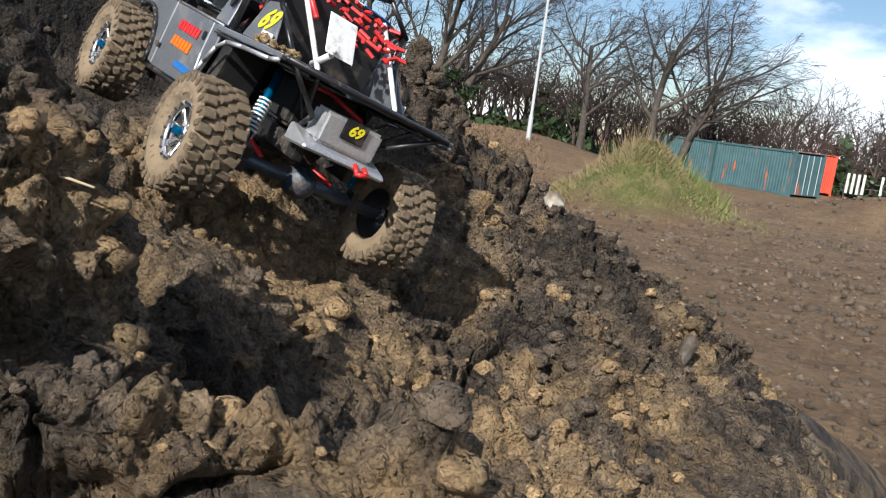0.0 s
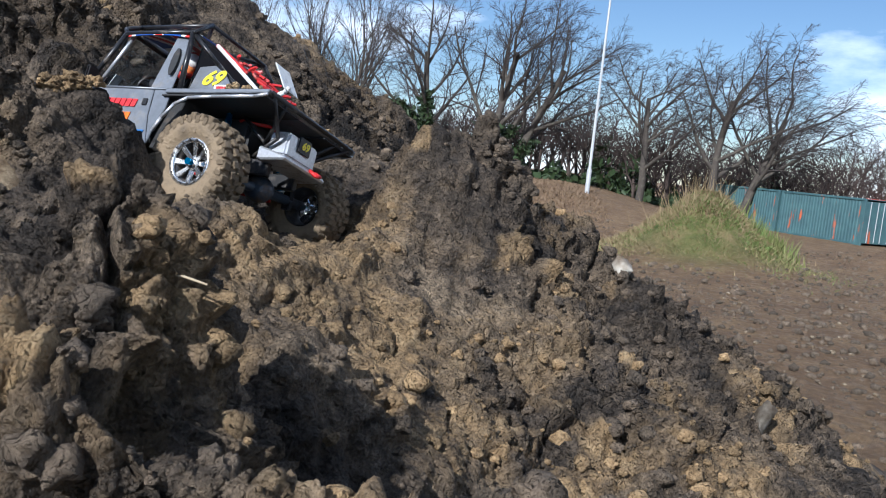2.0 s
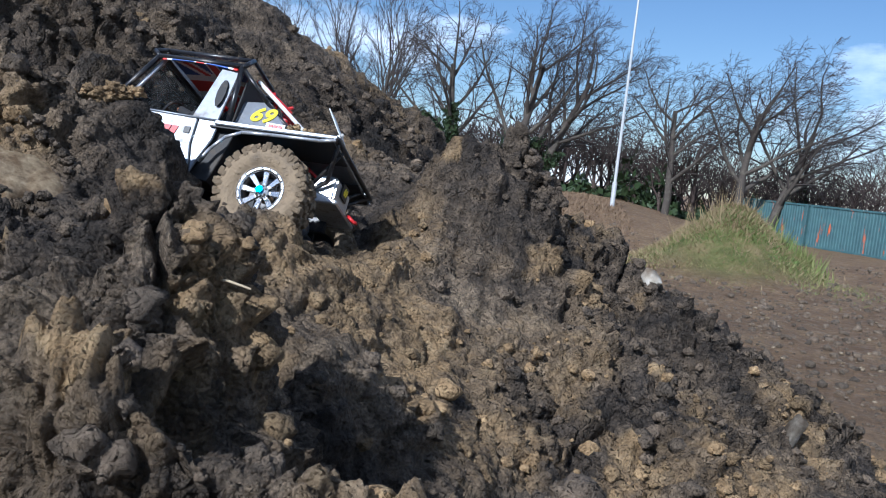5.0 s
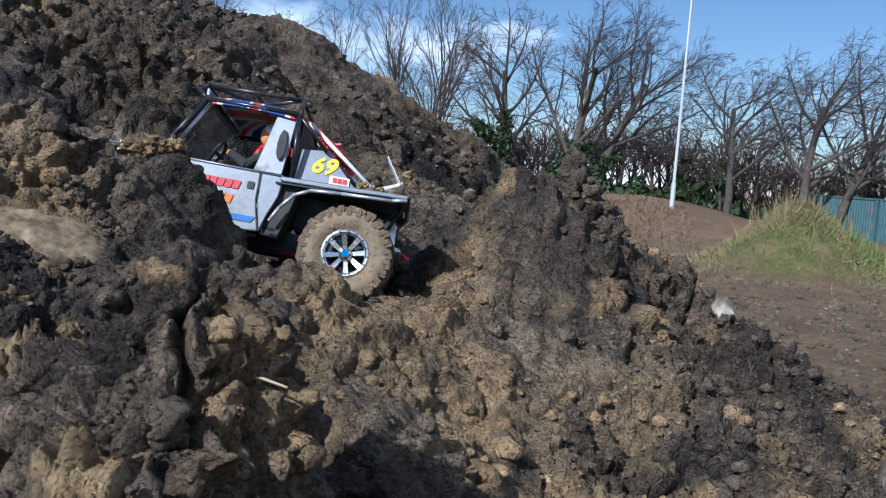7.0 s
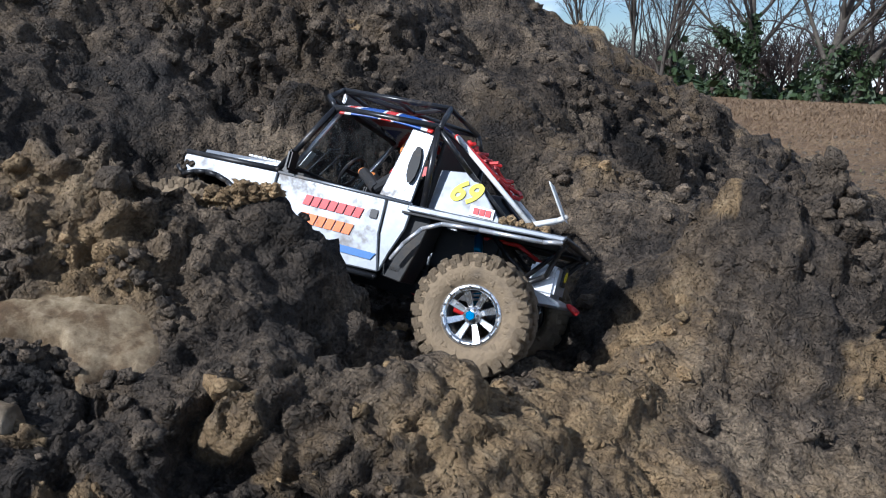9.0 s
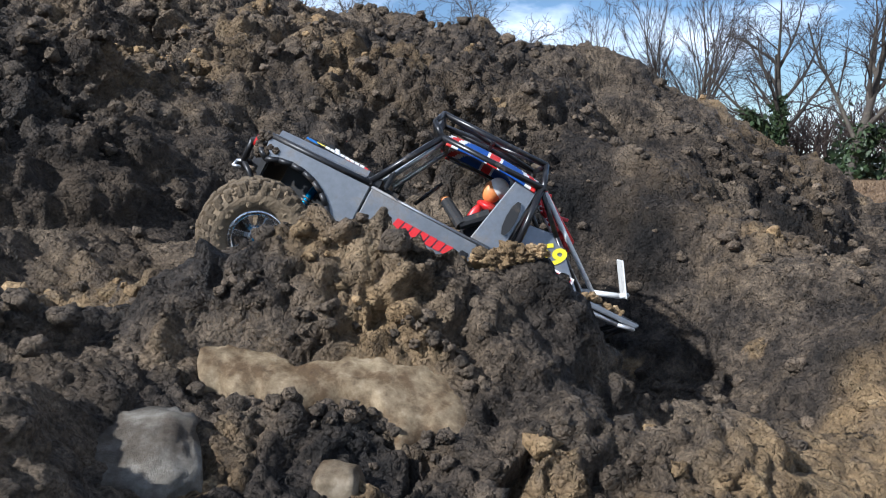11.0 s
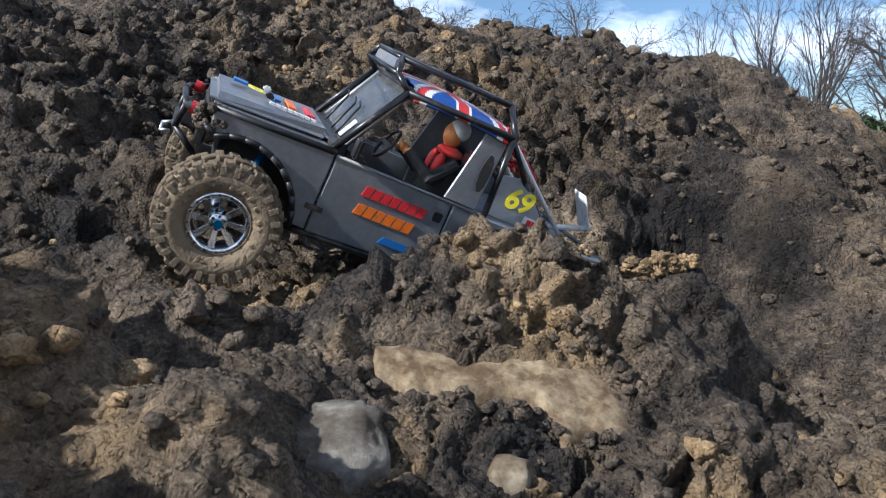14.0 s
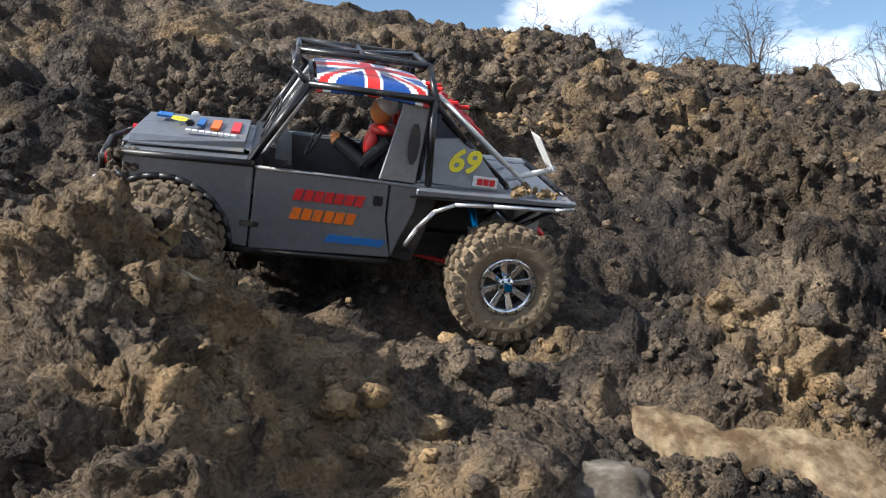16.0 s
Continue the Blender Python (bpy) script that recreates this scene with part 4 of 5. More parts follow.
WHITE_VINYL = worn("white_vinyl", (0.75, 0.75, 0.74), 0.4, amount=0.08, scale=90)
FLAG_RED = worn("flag_red", (0.58, 0.03, 0.025), 0.35, amount=0.08, scale=50)
FLAG_WHITE = worn("flag_white", (0.75, 0.75, 0.74), 0.35, amount=0.08, scale=50)
FLAG_BLUE = worn("flag_blue", (0.015, 0.07, 0.30), 0.35, amount=0.08, scale=50)
SKIN = worn("orange_doll_plastic", (0.66, 0.24, 0.07), 0.5, amount=0.1, scale=60)
SUIT = worn("black_doll_suit", (0.015, 0.015, 0.017), 0.8, amount=0.15, scale=60)


def glass_material():
    m, nt, b = material("tinted_screen", 0.06, 0, 0.5)
    b.inputs["Base Color"].default_value = (0.75, 0.8, 0.82, 1)
    b.inputs["Transmission Weight"].default_value = 0.95
    b.inputs["IOR"].default_value = 1.15
    return m


GLASS = glass_material()


def block(bm, x0, x1, y0, y1, z0, z1, bevel=0.002):
    made = bmesh.ops.create_cube(bm, size=1, matrix=pose((x0 + x1) / 2, (y0 + y1) / 2, (z0 + z1) / 2) @ Matrix.Diagonal((x1 - x0, y1 - y0, z1 - z0, 1)))
    if bevel:
        edges = {e for v in made["verts"] for e in v.link_edges}
        bmesh.ops.bevel(bm, geom=list(edges), offset=bevel, segments=2, affect="EDGES")
    return bm


def slab(outline, y0, y1, bevel=0.0012, lean=0.0):
    """A plate with that outline in x and z, from y0 to y1; lean draws its top inwards."""
    bm = bmesh.new()
    rings = [[bm.verts.new((x, y - math.copysign(lean, y0) * (z - outline[0][1]), z)) for x, z in outline] for y in (y0, y1)]
    n = len(outline)
    bm.faces.new(rings[0])
    bm.faces.new(rings[1][::-1])
    for k in range(n):
        bm.faces.new((rings[0][k], rings[0][(k + 1) % n], rings[1][(k + 1) % n], rings[1][k]))
    bmesh.ops.recalc_face_normals(bm, faces=bm.faces[:])
    if bevel:
        bmesh.ops.bevel(bm, geom=bm.edges[:], offset=bevel, segments=1, affect="EDGES")
    return bm


def rod(points, r, sides=8):
    """A bent tube through the points, with round joints."""
    bm = bmesh.new()
    for a, b in zip(points, points[1:]):
        a, b = Vector(a), Vector(b)
        q = (b - a).to_track_quat("Z", "Y").to_matrix().to_4x4()
        bmesh.ops.create_cone(bm, cap_ends=True, segments=sides, radius1=r, radius2=r, depth=(b - a).length, matrix=Matrix.Translation((a + b) / 2) @ q)
    for p in points:
        bmesh.ops.create_icosphere(bm, subdivisions=1, radius=r * 1.02, matrix=Matrix.Translation(p))
    for f in bm.faces:
        f.smooth = True
    return bm


def turned(profile, sides=40, closed=False):
    """A shape turned round the y axis from rows of (radius, y)."""
    bm = bmesh.new()
    rings = [[bm.verts.new((r * math.cos(2 * math.pi * k / sides), y, r * math.sin(2 * math.pi * k / sides))) for k in range(sides)] for r, y in profile]
    pairs = list(zip(rings, rings[1:])) + ([(rings[-1], rings[0])] if closed else [])
    for a, b in pairs:
        for k in range(sides):
            bm.faces.new((a[k], a[(k + 1) % sides], b[(k + 1) % sides], b[k]))
    bmesh.ops.recalc_face_normals(bm, faces=bm.faces[:])
    for f in bm.faces:
        f.smooth = True
    return bm


TYRE_R, TYRE_W = 0.0545, 0.044


def tread_mesh():
    """One rubber block of unit size with worn edges."""
    bm = bmesh.new()
    bmesh.ops.create_cube(bm, size=1)
    bmesh.ops.bevel(bm, geom=bm.edges[:], offset=0.11, segments=1, affect="EDGES")
    me = bpy.data.meshes.new("tread_block")
    bm.to_mesh(me)
    bm.free()
    me.materials.append(RUBBER)
    return me


BLOCK = tread_mesh()


def build_wheel(parent, out):
    """A muddy beadlock wheel; out is 1 on the left side and -1 on the right."""
    wheel = new("wheel")
    wheel.parent = parent
    R, h = TYRE_R, TYRE_W / 2
    bm = turned([(0.027, -h * 0.72), (0.031, -h * 0.95), (0.040, -h * 1.06), (0.047, -h * 0.98), (R - 0.004, -h * 0.72), (R - 0.003, 0), (R - 0.004, h * 0.72), (0.047, h * 0.98), (0.040, h * 1.06), (0.031, h * 0.95), (0.027, h * 0.72)], 48)
    part("tyre", bm, RUBBER, wheel, "knobbly rubber tyre caked in brown mud")
    rng = random.Random(5)
    n = 26
    for k in range(n):
        for row, (y0, y1, shift) in enumerate(((-h * 0.98, -h * 0.42, 0), (-h * 0.34, -h * 0.02, 0.5), (h * 0.06, h * 0.38, 0.15), (h * 0.46, h * 1.0, 0.6))):
            a = 2 * math.pi * (k + shift + rng.uniform(-0.06, 0.06)) / n
            wide = 0.0082 * rng.uniform(0.85, 1.1)
            tall = 0.005 + rng.uniform(-0.0010, 0.0012) - (0.001 if row in (0, 3) else 0)
            lug = new("tread_block", BLOCK)
            lug.parent = wheel
            lug.matrix_basis = Matrix.Rotation(-a, 4, "Y") @ pose(R - 0.004, (y0 + y1) / 2, 0, rng.uniform(-12, 12) + (18 if row in (1, 2) else 0), 0, 0) @ Matrix.Diagonal((2 * tall, y1 - y0, wide, 1))
    # side lugs and mud caked on the shoulders
    bm = bmesh.new()
    for side in (-1, 1):
        for k in range(n):
            a = 2 * math.pi * (k + 0.3 * side) / n
            lug = new("side_lug", BLOCK)
            lug.parent = wheel
            lug.matrix_basis = Matrix.Rotation(-a, 4, "Y") @ pose(0.0475, side * h * 0.99, 0) @ Matrix.Diagonal((0.009, 0.003, 0.0055, 1))
        for k in range(90):
            a, r = rng.uniform(0, 6.3), rng.uniform(0.034, 0.052)
            m = Matrix.Rotation(-a, 4, "Y") @ pose(r, side * h * 0.98, 0) @ Matrix.Diagonal((rng.uniform(1, 3.2), 1.0, rng.uniform(1, 2.6), 1))
            bmesh.ops.create_icosphere(bm, subdivisions=1, radius=0.0014, matrix=m)
    mud = part("mud", bm, RUBBER, wheel, "lumps of dried mud on the tyre walls")
    tagged(mud, "lumps of dried mud on the tyre walls", kind="stuff")
    y = out * h * 0.66
    part("rim", turned([(0.0255, -out * h * 0.7), (0.0255, -out * h * 0.2), (0.021, out * h * 0.1), (0.0215, y * 0.8), (0.0265, y), (0.0265, -out * h * 0.7)], 40), DARK_ALLOY, wheel, "dark alloy rim")
    bm = turned([(0.0225, y), (0.0225, y + out * 0.002), (0.0275, y + out * 0.0035), (0.0278, y), (0.0225, y)], 40)
    part("beadlock_ring", bm, ALLOY, wheel, "polished beadlock ring")
    bm = bmesh.new()
    for k in range(8):
        a = 2 * math.pi * k / 8
        for da in (-0.13, 0.13):
            m = Matrix.Rotation(-a - da * 0.55, 4, "Y") @ pose(0.0145, out * h * 0.48, 0, 0, 0, 14 * out)
            block_m = m @ Matrix.Diagonal((0.0185, 0.0036, 0.0036, 1))
            made = bmesh.ops.create_cube(bm, size=1, matrix=block_m)
            bmesh.ops.bevel(bm, geom=list({e for v in made["verts"] for e in v.link_edges}), offset=0.0005, segments=1, affect="EDGES")
    part("spokes", bm, ALLOY, wheel, "polished paired spokes")
    part("hub", turned([(0.001, out * h * 0.62), (0.0075, out * h * 0.62), (0.0085, out * h * 0.5), (0.0085, -out * h * 0.3)], 20), ALLOY, wheel)
    bm = bmesh.new()
    for k in range(16):
        a = 2 * math.pi * (k + 0.5) / 16
        bmesh.ops.create_cone(bm, cap_ends=True, segments=6, radius1=0.0011, radius2=0.0011, depth=0.002, matrix=Matrix.Rotation(-a, 4, "Y") @ pose(0.0252, y + out * 0.0038, 0, 90, 0, 0))
    for k in range(6):
        a = 2 * math.pi * k / 6
        bmesh.ops.create_cone(bm, cap_ends=True, segments=6, radius1=0.0011, radius2=0.0011, depth=0.003, matrix=Matrix.Rotation(-a, 4, "Y") @ pose(0.0058, out * h * 0.64, 0, 90, 0, 0))
    part("bolts", bm, DARK_ALLOY, wheel)
    bm = bmesh.new()
    bmesh.ops.create_cone(bm, cap_ends=True, segments=6, radius1=0.0042, radius2=0.0036, depth=0.007, matrix=pose(0, out * (h * 0.62 + 0.003), 0, 90, 0, 0))
    part("wheel_nut", bm, BLUE_ALLOY, wheel, "blue anodised wheel nut")
    return wheel


def lettering(text, size, mat, parent, m, name="number"):
    cu = bpy.data.curves.new("text", "FONT")
    cu.body, cu.size, cu.extrude, cu.align_x, cu.align_y, cu.shear = text, size, 0.0003, "CENTER", "CENTER", 0.25
    cu.offset = size * 0.03
    temp = bpy.data.objects.new("text", cu)
    scene.collection.objects.link(temp)
    me = bpy.data.meshes.new_from_object(temp.evaluated_get(bpy.context.evaluated_depsgraph_get()))
    bpy.data.objects.remove(temp)
    me.materials.clear()
    me.materials.append(mat)
    ob = new(name, me)
    ob.parent, ob.matrix_basis = parent, m
    return ob


def sticker(name, x0, x1, z0, z1, y, mat, parent, pieces=1, slant=0.2):
    """A flat mark of slanted bars on a side panel at y, each bar a part of its own."""
    w = (x1 - x0) / pieces
    for k in range(pieces):
        bm = bmesh.new()
        a, b = x0 + k * w, x0 + (k + (0.82 if pieces > 1 else 1.0)) * w
        s = slant * (z1 - z0)
        pts = [(a, z0), (b, z0), (b - s, z1), (a - s, z1)]
        low = [bm.verts.new((x, y - math.copysign(0.0005, y), z)) for x, z in pts]
        top = [bm.verts.new((x, y + math.copysign(0.0006, y), z)) for x, z in pts]
        bm.faces.new(low)
        bm.faces.new(top[::-1])
        for i in range(4):
            bm.faces.new((low[i], low[(i + 1) % 4], top[(i + 1) % 4], top[i]))
        bmesh.ops.recalc_face_normals(bm, faces=bm.faces[:])
        part(name, bm, mat, parent)


def flag_tone(u, v):
    """Crosses of the flag: u along the length and v across, both -1 to 1."""
    au, av = abs(u), abs(v)
    if au < 0.10 or av < 0.18:
        return 0
    if au < 0.18 or av < 0.32:
        return 1
    d = abs(av - au)
    if d < 0.09:
        return 0
    if d < 0.22:
        return 1
    return 2


def build_roof(parent):
    bm = bmesh.new()
    nu, nv = 72, 48
    grid = []
    for i in range(nu + 1):
        row = []
        for j in range(nv + 1):
            u, v = -1 + 2 * i / nu, -1 + 2 * j / nv
            y = 0.089 * v
            z = 0.1745 - 0.004 * v * v - 0.0105 * max(0, (abs(v) - 0.78) / 0.22) ** 1.6 - 0.003 * u * u
            row.append(bm.verts.new((0.1425 + 0.050 * u, y, z)))
        grid.append(row)
    for i in range(nu):
        for j in range(nv):
            f = bm.faces.new((grid[i][j], grid[i + 1][j], grid[i + 1][j + 1], grid[i][j + 1]))
            f.material_index = flag_tone(-1 + (2 * i + 1) / nu, -1 + (2 * j + 1) / nv)
            f.smooth = True
    made = bmesh.ops.extrude_face_region(bm, geom=bm.faces[:])
    for v in made["geom"]:
        if isinstance(v, bmesh.types.BMVert):
            v.co.z -= 0.002
    bmesh.ops.recalc_face_normals(bm, faces=bm.faces[:])
    ob = part("roof", bm, FLAG_RED, parent, "roof painted with a red white and blue flag")
    ob.data.materials.append(FLAG_WHITE)
    ob.data.materials.append(FLAG_BLUE)
    return ob


def arc(cx, cz, r, a0, a1, n):
    return [(cx + r * math.cos(radians(a0 + (a1 - a0) * k / n)), cz + r * math.sin(radians(a0 + (a1 - a0) * k / n))) for k in range(n + 1)]


def build_truck():
    truck = tagged(new("toy_truck"), "muddy grey radio-controlled toy off-road truck with black roll cage", "toy truck")
    W = 0.094
    # side panels: front wing, door, corner
    for side in (1, -1):
        y0, y1 = side * (W - 0.0035), side * W
        wing = [(0.238, 0.0855), (0.238, 0.010), (0.262, 0.012)] + arc(0.313, 0.006, 0.060, 172, 60, 9) + [(0.346, 0.066), (0.349, 0.0835)]
        part("front_wing", slab(wing, y0, y1), PAINT, truck)
        bm = rod([(x, side * (W + 0.002), z) for x, z in arc(0.313, 0.006, 0.061, 176, 62, 9)] + [(0.350, side * (W + 0.002), 0.066)], 0.0028, 6)
        part("wheel_arch_trim", bm, BLACK, truck)
        part("wing_edge", rod([(0.240, side * (W - 0.001), 0.0865), (0.3495, side * (W - 0.002), 0.0825)], 0.0034, 6), BLACK, truck, "black steel edge along the wing")
        door = part("door", slab([(0.2365, 0.084), (0.118, 0.084), (0.117, 0.050), (0.108, 0.014), (0.2365, 0.009)], y0, y1), PAINT, truck)
        part("door_handle", block(bmesh.new(), 0.1215, 0.1305, *sorted((side * (W - 0.001), side * (W + 0.0012))), 0.062, 0.0715, 0.001), BLACK, door)
        part("hinge", block(bmesh.new(), 0.229, 0.246, *sorted((side * (W - 0.001), side * (W + 0.002))), 0.030, 0.035, 0.0006), BLACK, door)
        part("rear_corner", slab([(0.1165, 0.084), (0.090, 0.084), (0.092, 0.060), (0.1015, 0.034), (0.1070, 0.0145), (0.1155, 0.050)], y0, y1), PAINT, truck)
        part("belt_rail", rod([(0.236, side * W, 0.0845), (0.092, side * W, 0.0845)], 0.0016, 6), PAINT, truck)
        pillar = part("rear_pillar", slab([(0.128, 0.086), (0.094, 0.086), (0.090, 0.158), (0.114, 0.158)], side * (W - 0.006), side * (W - 0.003), 0.001, 0.08), PAINT, truck)
        part("side_window", slab([(0.101 + 0.0055 * math.cos(t / 10 * 6.2832), 0.122 + 0.019 * math.sin(t / 10 * 6.2832)) for t in range(10)], side * (W - 0.0042), side * (W - 0.0018), 0, 0.10), PLASTIC, pillar, "dark oval window")
        part("sill", rod([(0.258, side * 0.090, 0.006), (0.112, side * 0.090, 0.009)], 0.0035, 6), BLACK, truck)
        # cab tubes
        part("cage_tube", rod([(0.243, side * 0.087, 0.086), (0.199, side * 0.086, 0.161), (0.088, side * 0.088, 0.163), (0.082, side * 0.089, 0.086)], 0.0034), TUBE, truck)
        part("windscreen_post", rod([(0.232, side * 0.078, 0.092), (0.193, side * 0.078, 0.164)], 0.0028, 6), SILVER, truck)
        part("cage_tube", rod([(0.199, side * 0.086, 0.161), (0.213, side * 0.078, 0.172), (0.210, side * 0.055, 0.186), (0.092, side * 0.056, 0.189), (0.086, side * 0.088, 0.163)], 0.0030), TUBE, truck)
        part("cage_tube", rod([(0.088, side * 0.087, 0.162), (0.050, side * 0.070, 0.128), (0.000, side * 0.060, 0.088)], 0.0028), TUBE, truck)
        part("cage_tube", rod([(0.078, side * 0.052, 0.163), (-0.022, side * 0.046, 0.090)], 0.0026), WHITE_PART, truck, "white painted tail tube")
        # tail panel with its number
        tail = part("tail_panel", slab([(0.080, 0.0855), (0.080, 0.126), (0.048, 0.130), (0.004, 0.0855)], side * 0.080, side * 0.0775, 0.0008, 0.25), PAINT, truck)
        m = pose(0.050, side * 0.0752, 0.1085, 0, 0, 180 if side > 0 else 0) @ pose(0, 0, 0, 90 - 14, 0, 0)
        number = lettering("69", 0.0295, YELLOW, tail, m)
        number["label"] = "yellow race number"
        sticker("badge", 0.015, 0.039, 0.0885, 0.0985, side * 0.0803, WHITE_VINYL, tail, 1, 0.0)
        sticker("badge", 0.018, 0.036, 0.0905, 0.0965, side * 0.0813, RED_VINYL, tail, 3, 0.0)
        # door marks
        sticker("red_sticker", 0.140, 0.204, 0.0595, 0.0695, side * (W + 0.0008), RED_VINYL, door, 7, -0.25 * side if side < 0 else 0.25)
        sticker("orange_sticker", 0.146, 0.205, 0.0415, 0.0520, side * (W + 0.0008), ORANGE_VINYL, door, 6, 0.25)
        sticker("blue_sticker", 0.118, 0.170, 0.0235, 0.0305, side * (W + 0.0008), BLUE_VINYL, door, 1, 0.6)
        # bed side and wheel arch
        part("bed_side", slab([(0.093, 0.0835), (0.093, 0.0775), (0.060, 0.0785), (0.020, 0.0800), (-0.058, 0.0835), (-0.060, 0.0885)], side * 0.100, side * 0.074, 0.0012), PAINT, truck)
        flare = [(0.096, 0.030), (0.088, 0.046), (0.074, 0.064), (0.056, 0.073), (0.020, 0.076), (-0.040, 0.079), (-0.056, 0.082)]
        part("wheel_arch_trim", rod([(x, side * 0.099, z) for x, z in flare], 0.0022, 6), SILVER, truck, "scuffed metal arch edge")
        part("inner_arch", slab([(0.108, 0.012), (0.094, 0.078), (0.070, 0.078), (0.078, 0.040), (0.086, 0.010)], side * 0.086, side * 0.045, 0.001), PLASTIC, truck)
        part("mudguard", slab([(0.098, 0.0765), (-0.056, 0.081), (-0.056, 0.0795), (0.098, 0.0745)], side * 0.098, side * 0.030, 0.0), PLASTIC, truck)
        part("mirror", block(bmesh.new(), 0.221, 0.226, *sorted((side * 0.090, side * 0.108)), 0.088, 0.108, 0.002), BLACK, truck)
        part("chassis_rail", block(bmesh.new(), -0.030, 0.345, *sorted((side * 0.024, side * 0.033)), 0.008, 0.026, 0.001), BLACK, truck)
        # shock absorbers
        for x, dx in ((0.012, 0.020), (0.300, -0.012)):
            shock = part("shock_absorber", rod([(x, side * 0.062, 0.004), (x + dx, side * 0.050, 0.072)], 0.0042), BLUE_ALLOY, truck, "blue shock absorber")
            bm = bmesh.new()
            for k in range(9):
                f = 0.12 + 0.055 * k
                c = Vector((x, side * 0.062, 0.004)).lerp(Vector((x + dx, side * 0.050, 0.072)), f)
                q = Vector((dx, -side * 0.012, 0.068)).to_track_quat("Z", "Y").to_matrix().to_4x4()
                bmesh.ops.create_cone(bm, cap_ends=True, segments=14, radius1=0.0068, radius2=0.0068, depth=0.0018, matrix=Matrix.Translation(c) @ q)
            part("spring", bm, WHITE_PART if x < 0.1 else DARK_ALLOY, shock)
        part("link_rod", rod([(0.120, side * 0.026, 0.006), (0.012, side * 0.040, -0.006)], 0.0026), RED_PART, truck, "red suspension link")
        part("link_rod", rod([(0.200, side * 0.026, 0.006), (0.300, side * 0.040, -0.006)], 0.0026), DARK_ALLOY, truck)
        part("bumper_tube", rod([(0.350, side * 0.050, 0.030), (0.372, side * 0.045, 0.046), (0.370, side * 0.060, 0.070), (0.346, side * 0.084, 0.076)], 0.0030), BLACK, truck)
        part("headlight", turned([(0.0005, 0.0), (0.005, 0.0), (0.006, 0.004), (0.006, 0.010)], 18), RED_PART, truck).matrix_basis = pose(0.3555, side * 0.066, 0.071, 0, 0, -90)
        part("tail_frame", rod([(-0.057, side * 0.085, 0.085), (-0.040, side * 0.040, 0.052), (-0.008, side * 0.034, 0.030)], 0.0026), BLACK, truck)
        part("tail_frame", rod([(-0.057, side * 0.060, 0.085), (-0.020, side * 0.036, 0.046), (0.020, side * 0.034, 0.076)], 0.0024), BLACK, truck)
        part("wing_top", slab([(0.240, 0.0875), (0.240, 0.0845), (0.348, 0.0805), (0.3505, 0.0835)], *sorted((side * 0.060, side * 0.0935)), 0.0012), PAINT, truck)
    # bonnet
    bm = bmesh.new()
    block(bm, 0.243, 0.354, -0.067, 0.067, 0.084, 0.0975, 0.006)
    for v in bm.verts:
        v.co.z -= 0.006 * ease(0.32, 0.356, v.co.x)
        if v.co.z > 0.09:
            v.co.y *= 0.95
        v.co.z += 0.0012 * math.cos(v.co.y * 20)
    bonnet = part("bonnet", bm, PAINT, truck)
    for name, x0, x1, c0, c1, mat, n in (("blue_sticker", 0.322, 0.336, -0.030, -0.012, BLUE_VINYL, 1), ("orange_sticker", 0.275, 0.283, -0.022, 0.022, ORANGE_VINYL, 1), ("red_sticker", 0.256, 0.264, -0.024, 0.024, RED_VINYL, 1),
                                         ("white_sticker", 0.258, 0.304, 0.040, 0.048, WHITE_VINYL, 8), ("blue_sticker", 0.290, 0.296, -0.022, 0.012, BLUE_VINYL, 1)):
        w = (x1 - x0) / n
        for k in range(n):
            part(name, block(bmesh.new(), x0 + k * w, x0 + (k + (0.8 if n > 1 else 1)) * w, c0, c1, 0.0975, 0.0997, 0), mat, bonnet)
    number = lettering("69", 0.022, YELLOW, bonnet, pose(0.3125, -0.004, 0.0993, 0, 0, -90))
    number["label"] = "yellow race number"
    for y in (-0.030, 0.016):
        part("bonnet_pin", block(bmesh.new(), 0.298, 0.306, y - 0.004, y + 0.004, 0.098, 0.1035, 0.0015), WHITE_PART if y < 0 else BLACK, bonnet)
    part("grille", block(bmesh.new(), 0.345, 0.353, -0.060, 0.060, 0.040, 0.082, 0.002), PLASTIC, truck, "black grille")
    part("bumper_tube", rod([(0.372, -0.045, 0.046), (0.372, 0.045, 0.046)], 0.0032), BLACK, truck)
    part("bumper_tube", rod([(0.370, -0.060, 0.070), (0.374, 0.0, 0.074), (0.370, 0.060, 0.070)], 0.0028), BLACK, truck)
    part("winch", block(bmesh.new(), 0.352, 0.370, -0.024, 0.024, 0.044, 0.062, 0.003), DARK_ALLOY, truck)
    part("tow_hook", rod([(0.374, 0.030, 0.046), (0.382, 0.030, 0.042), (0.382, 0.036, 0.036), (0.375, 0.036, 0.038)], 0.0016), SILVER, truck, "silver tow shackle")
    # bulkhead and windscreen
    part("bulkhead", slab([(0.244, 0.060), (0.244, 0.092), (0.230, 0.096), (0.228, 0.060)], -0.088, 0.088), BLACK, truck)
    screen = part("windscreen", slab([(0.2325, 0.096), (0.2305, 0.096), (0.1945, 0.161), (0.1965, 0.161)], -0.075, 0.075, 0), GLASS, truck)
    part("frame_bar", rod([(0.232, -0.078, 0.094), (0.232, 0.078, 0.094)], 0.0028, 6), BLACK, screen)
    part("frame_bar", rod([(0.195, -0.080, 0.163), (0.195, 0.080, 0.163)], 0.0030, 6), BLACK, screen)
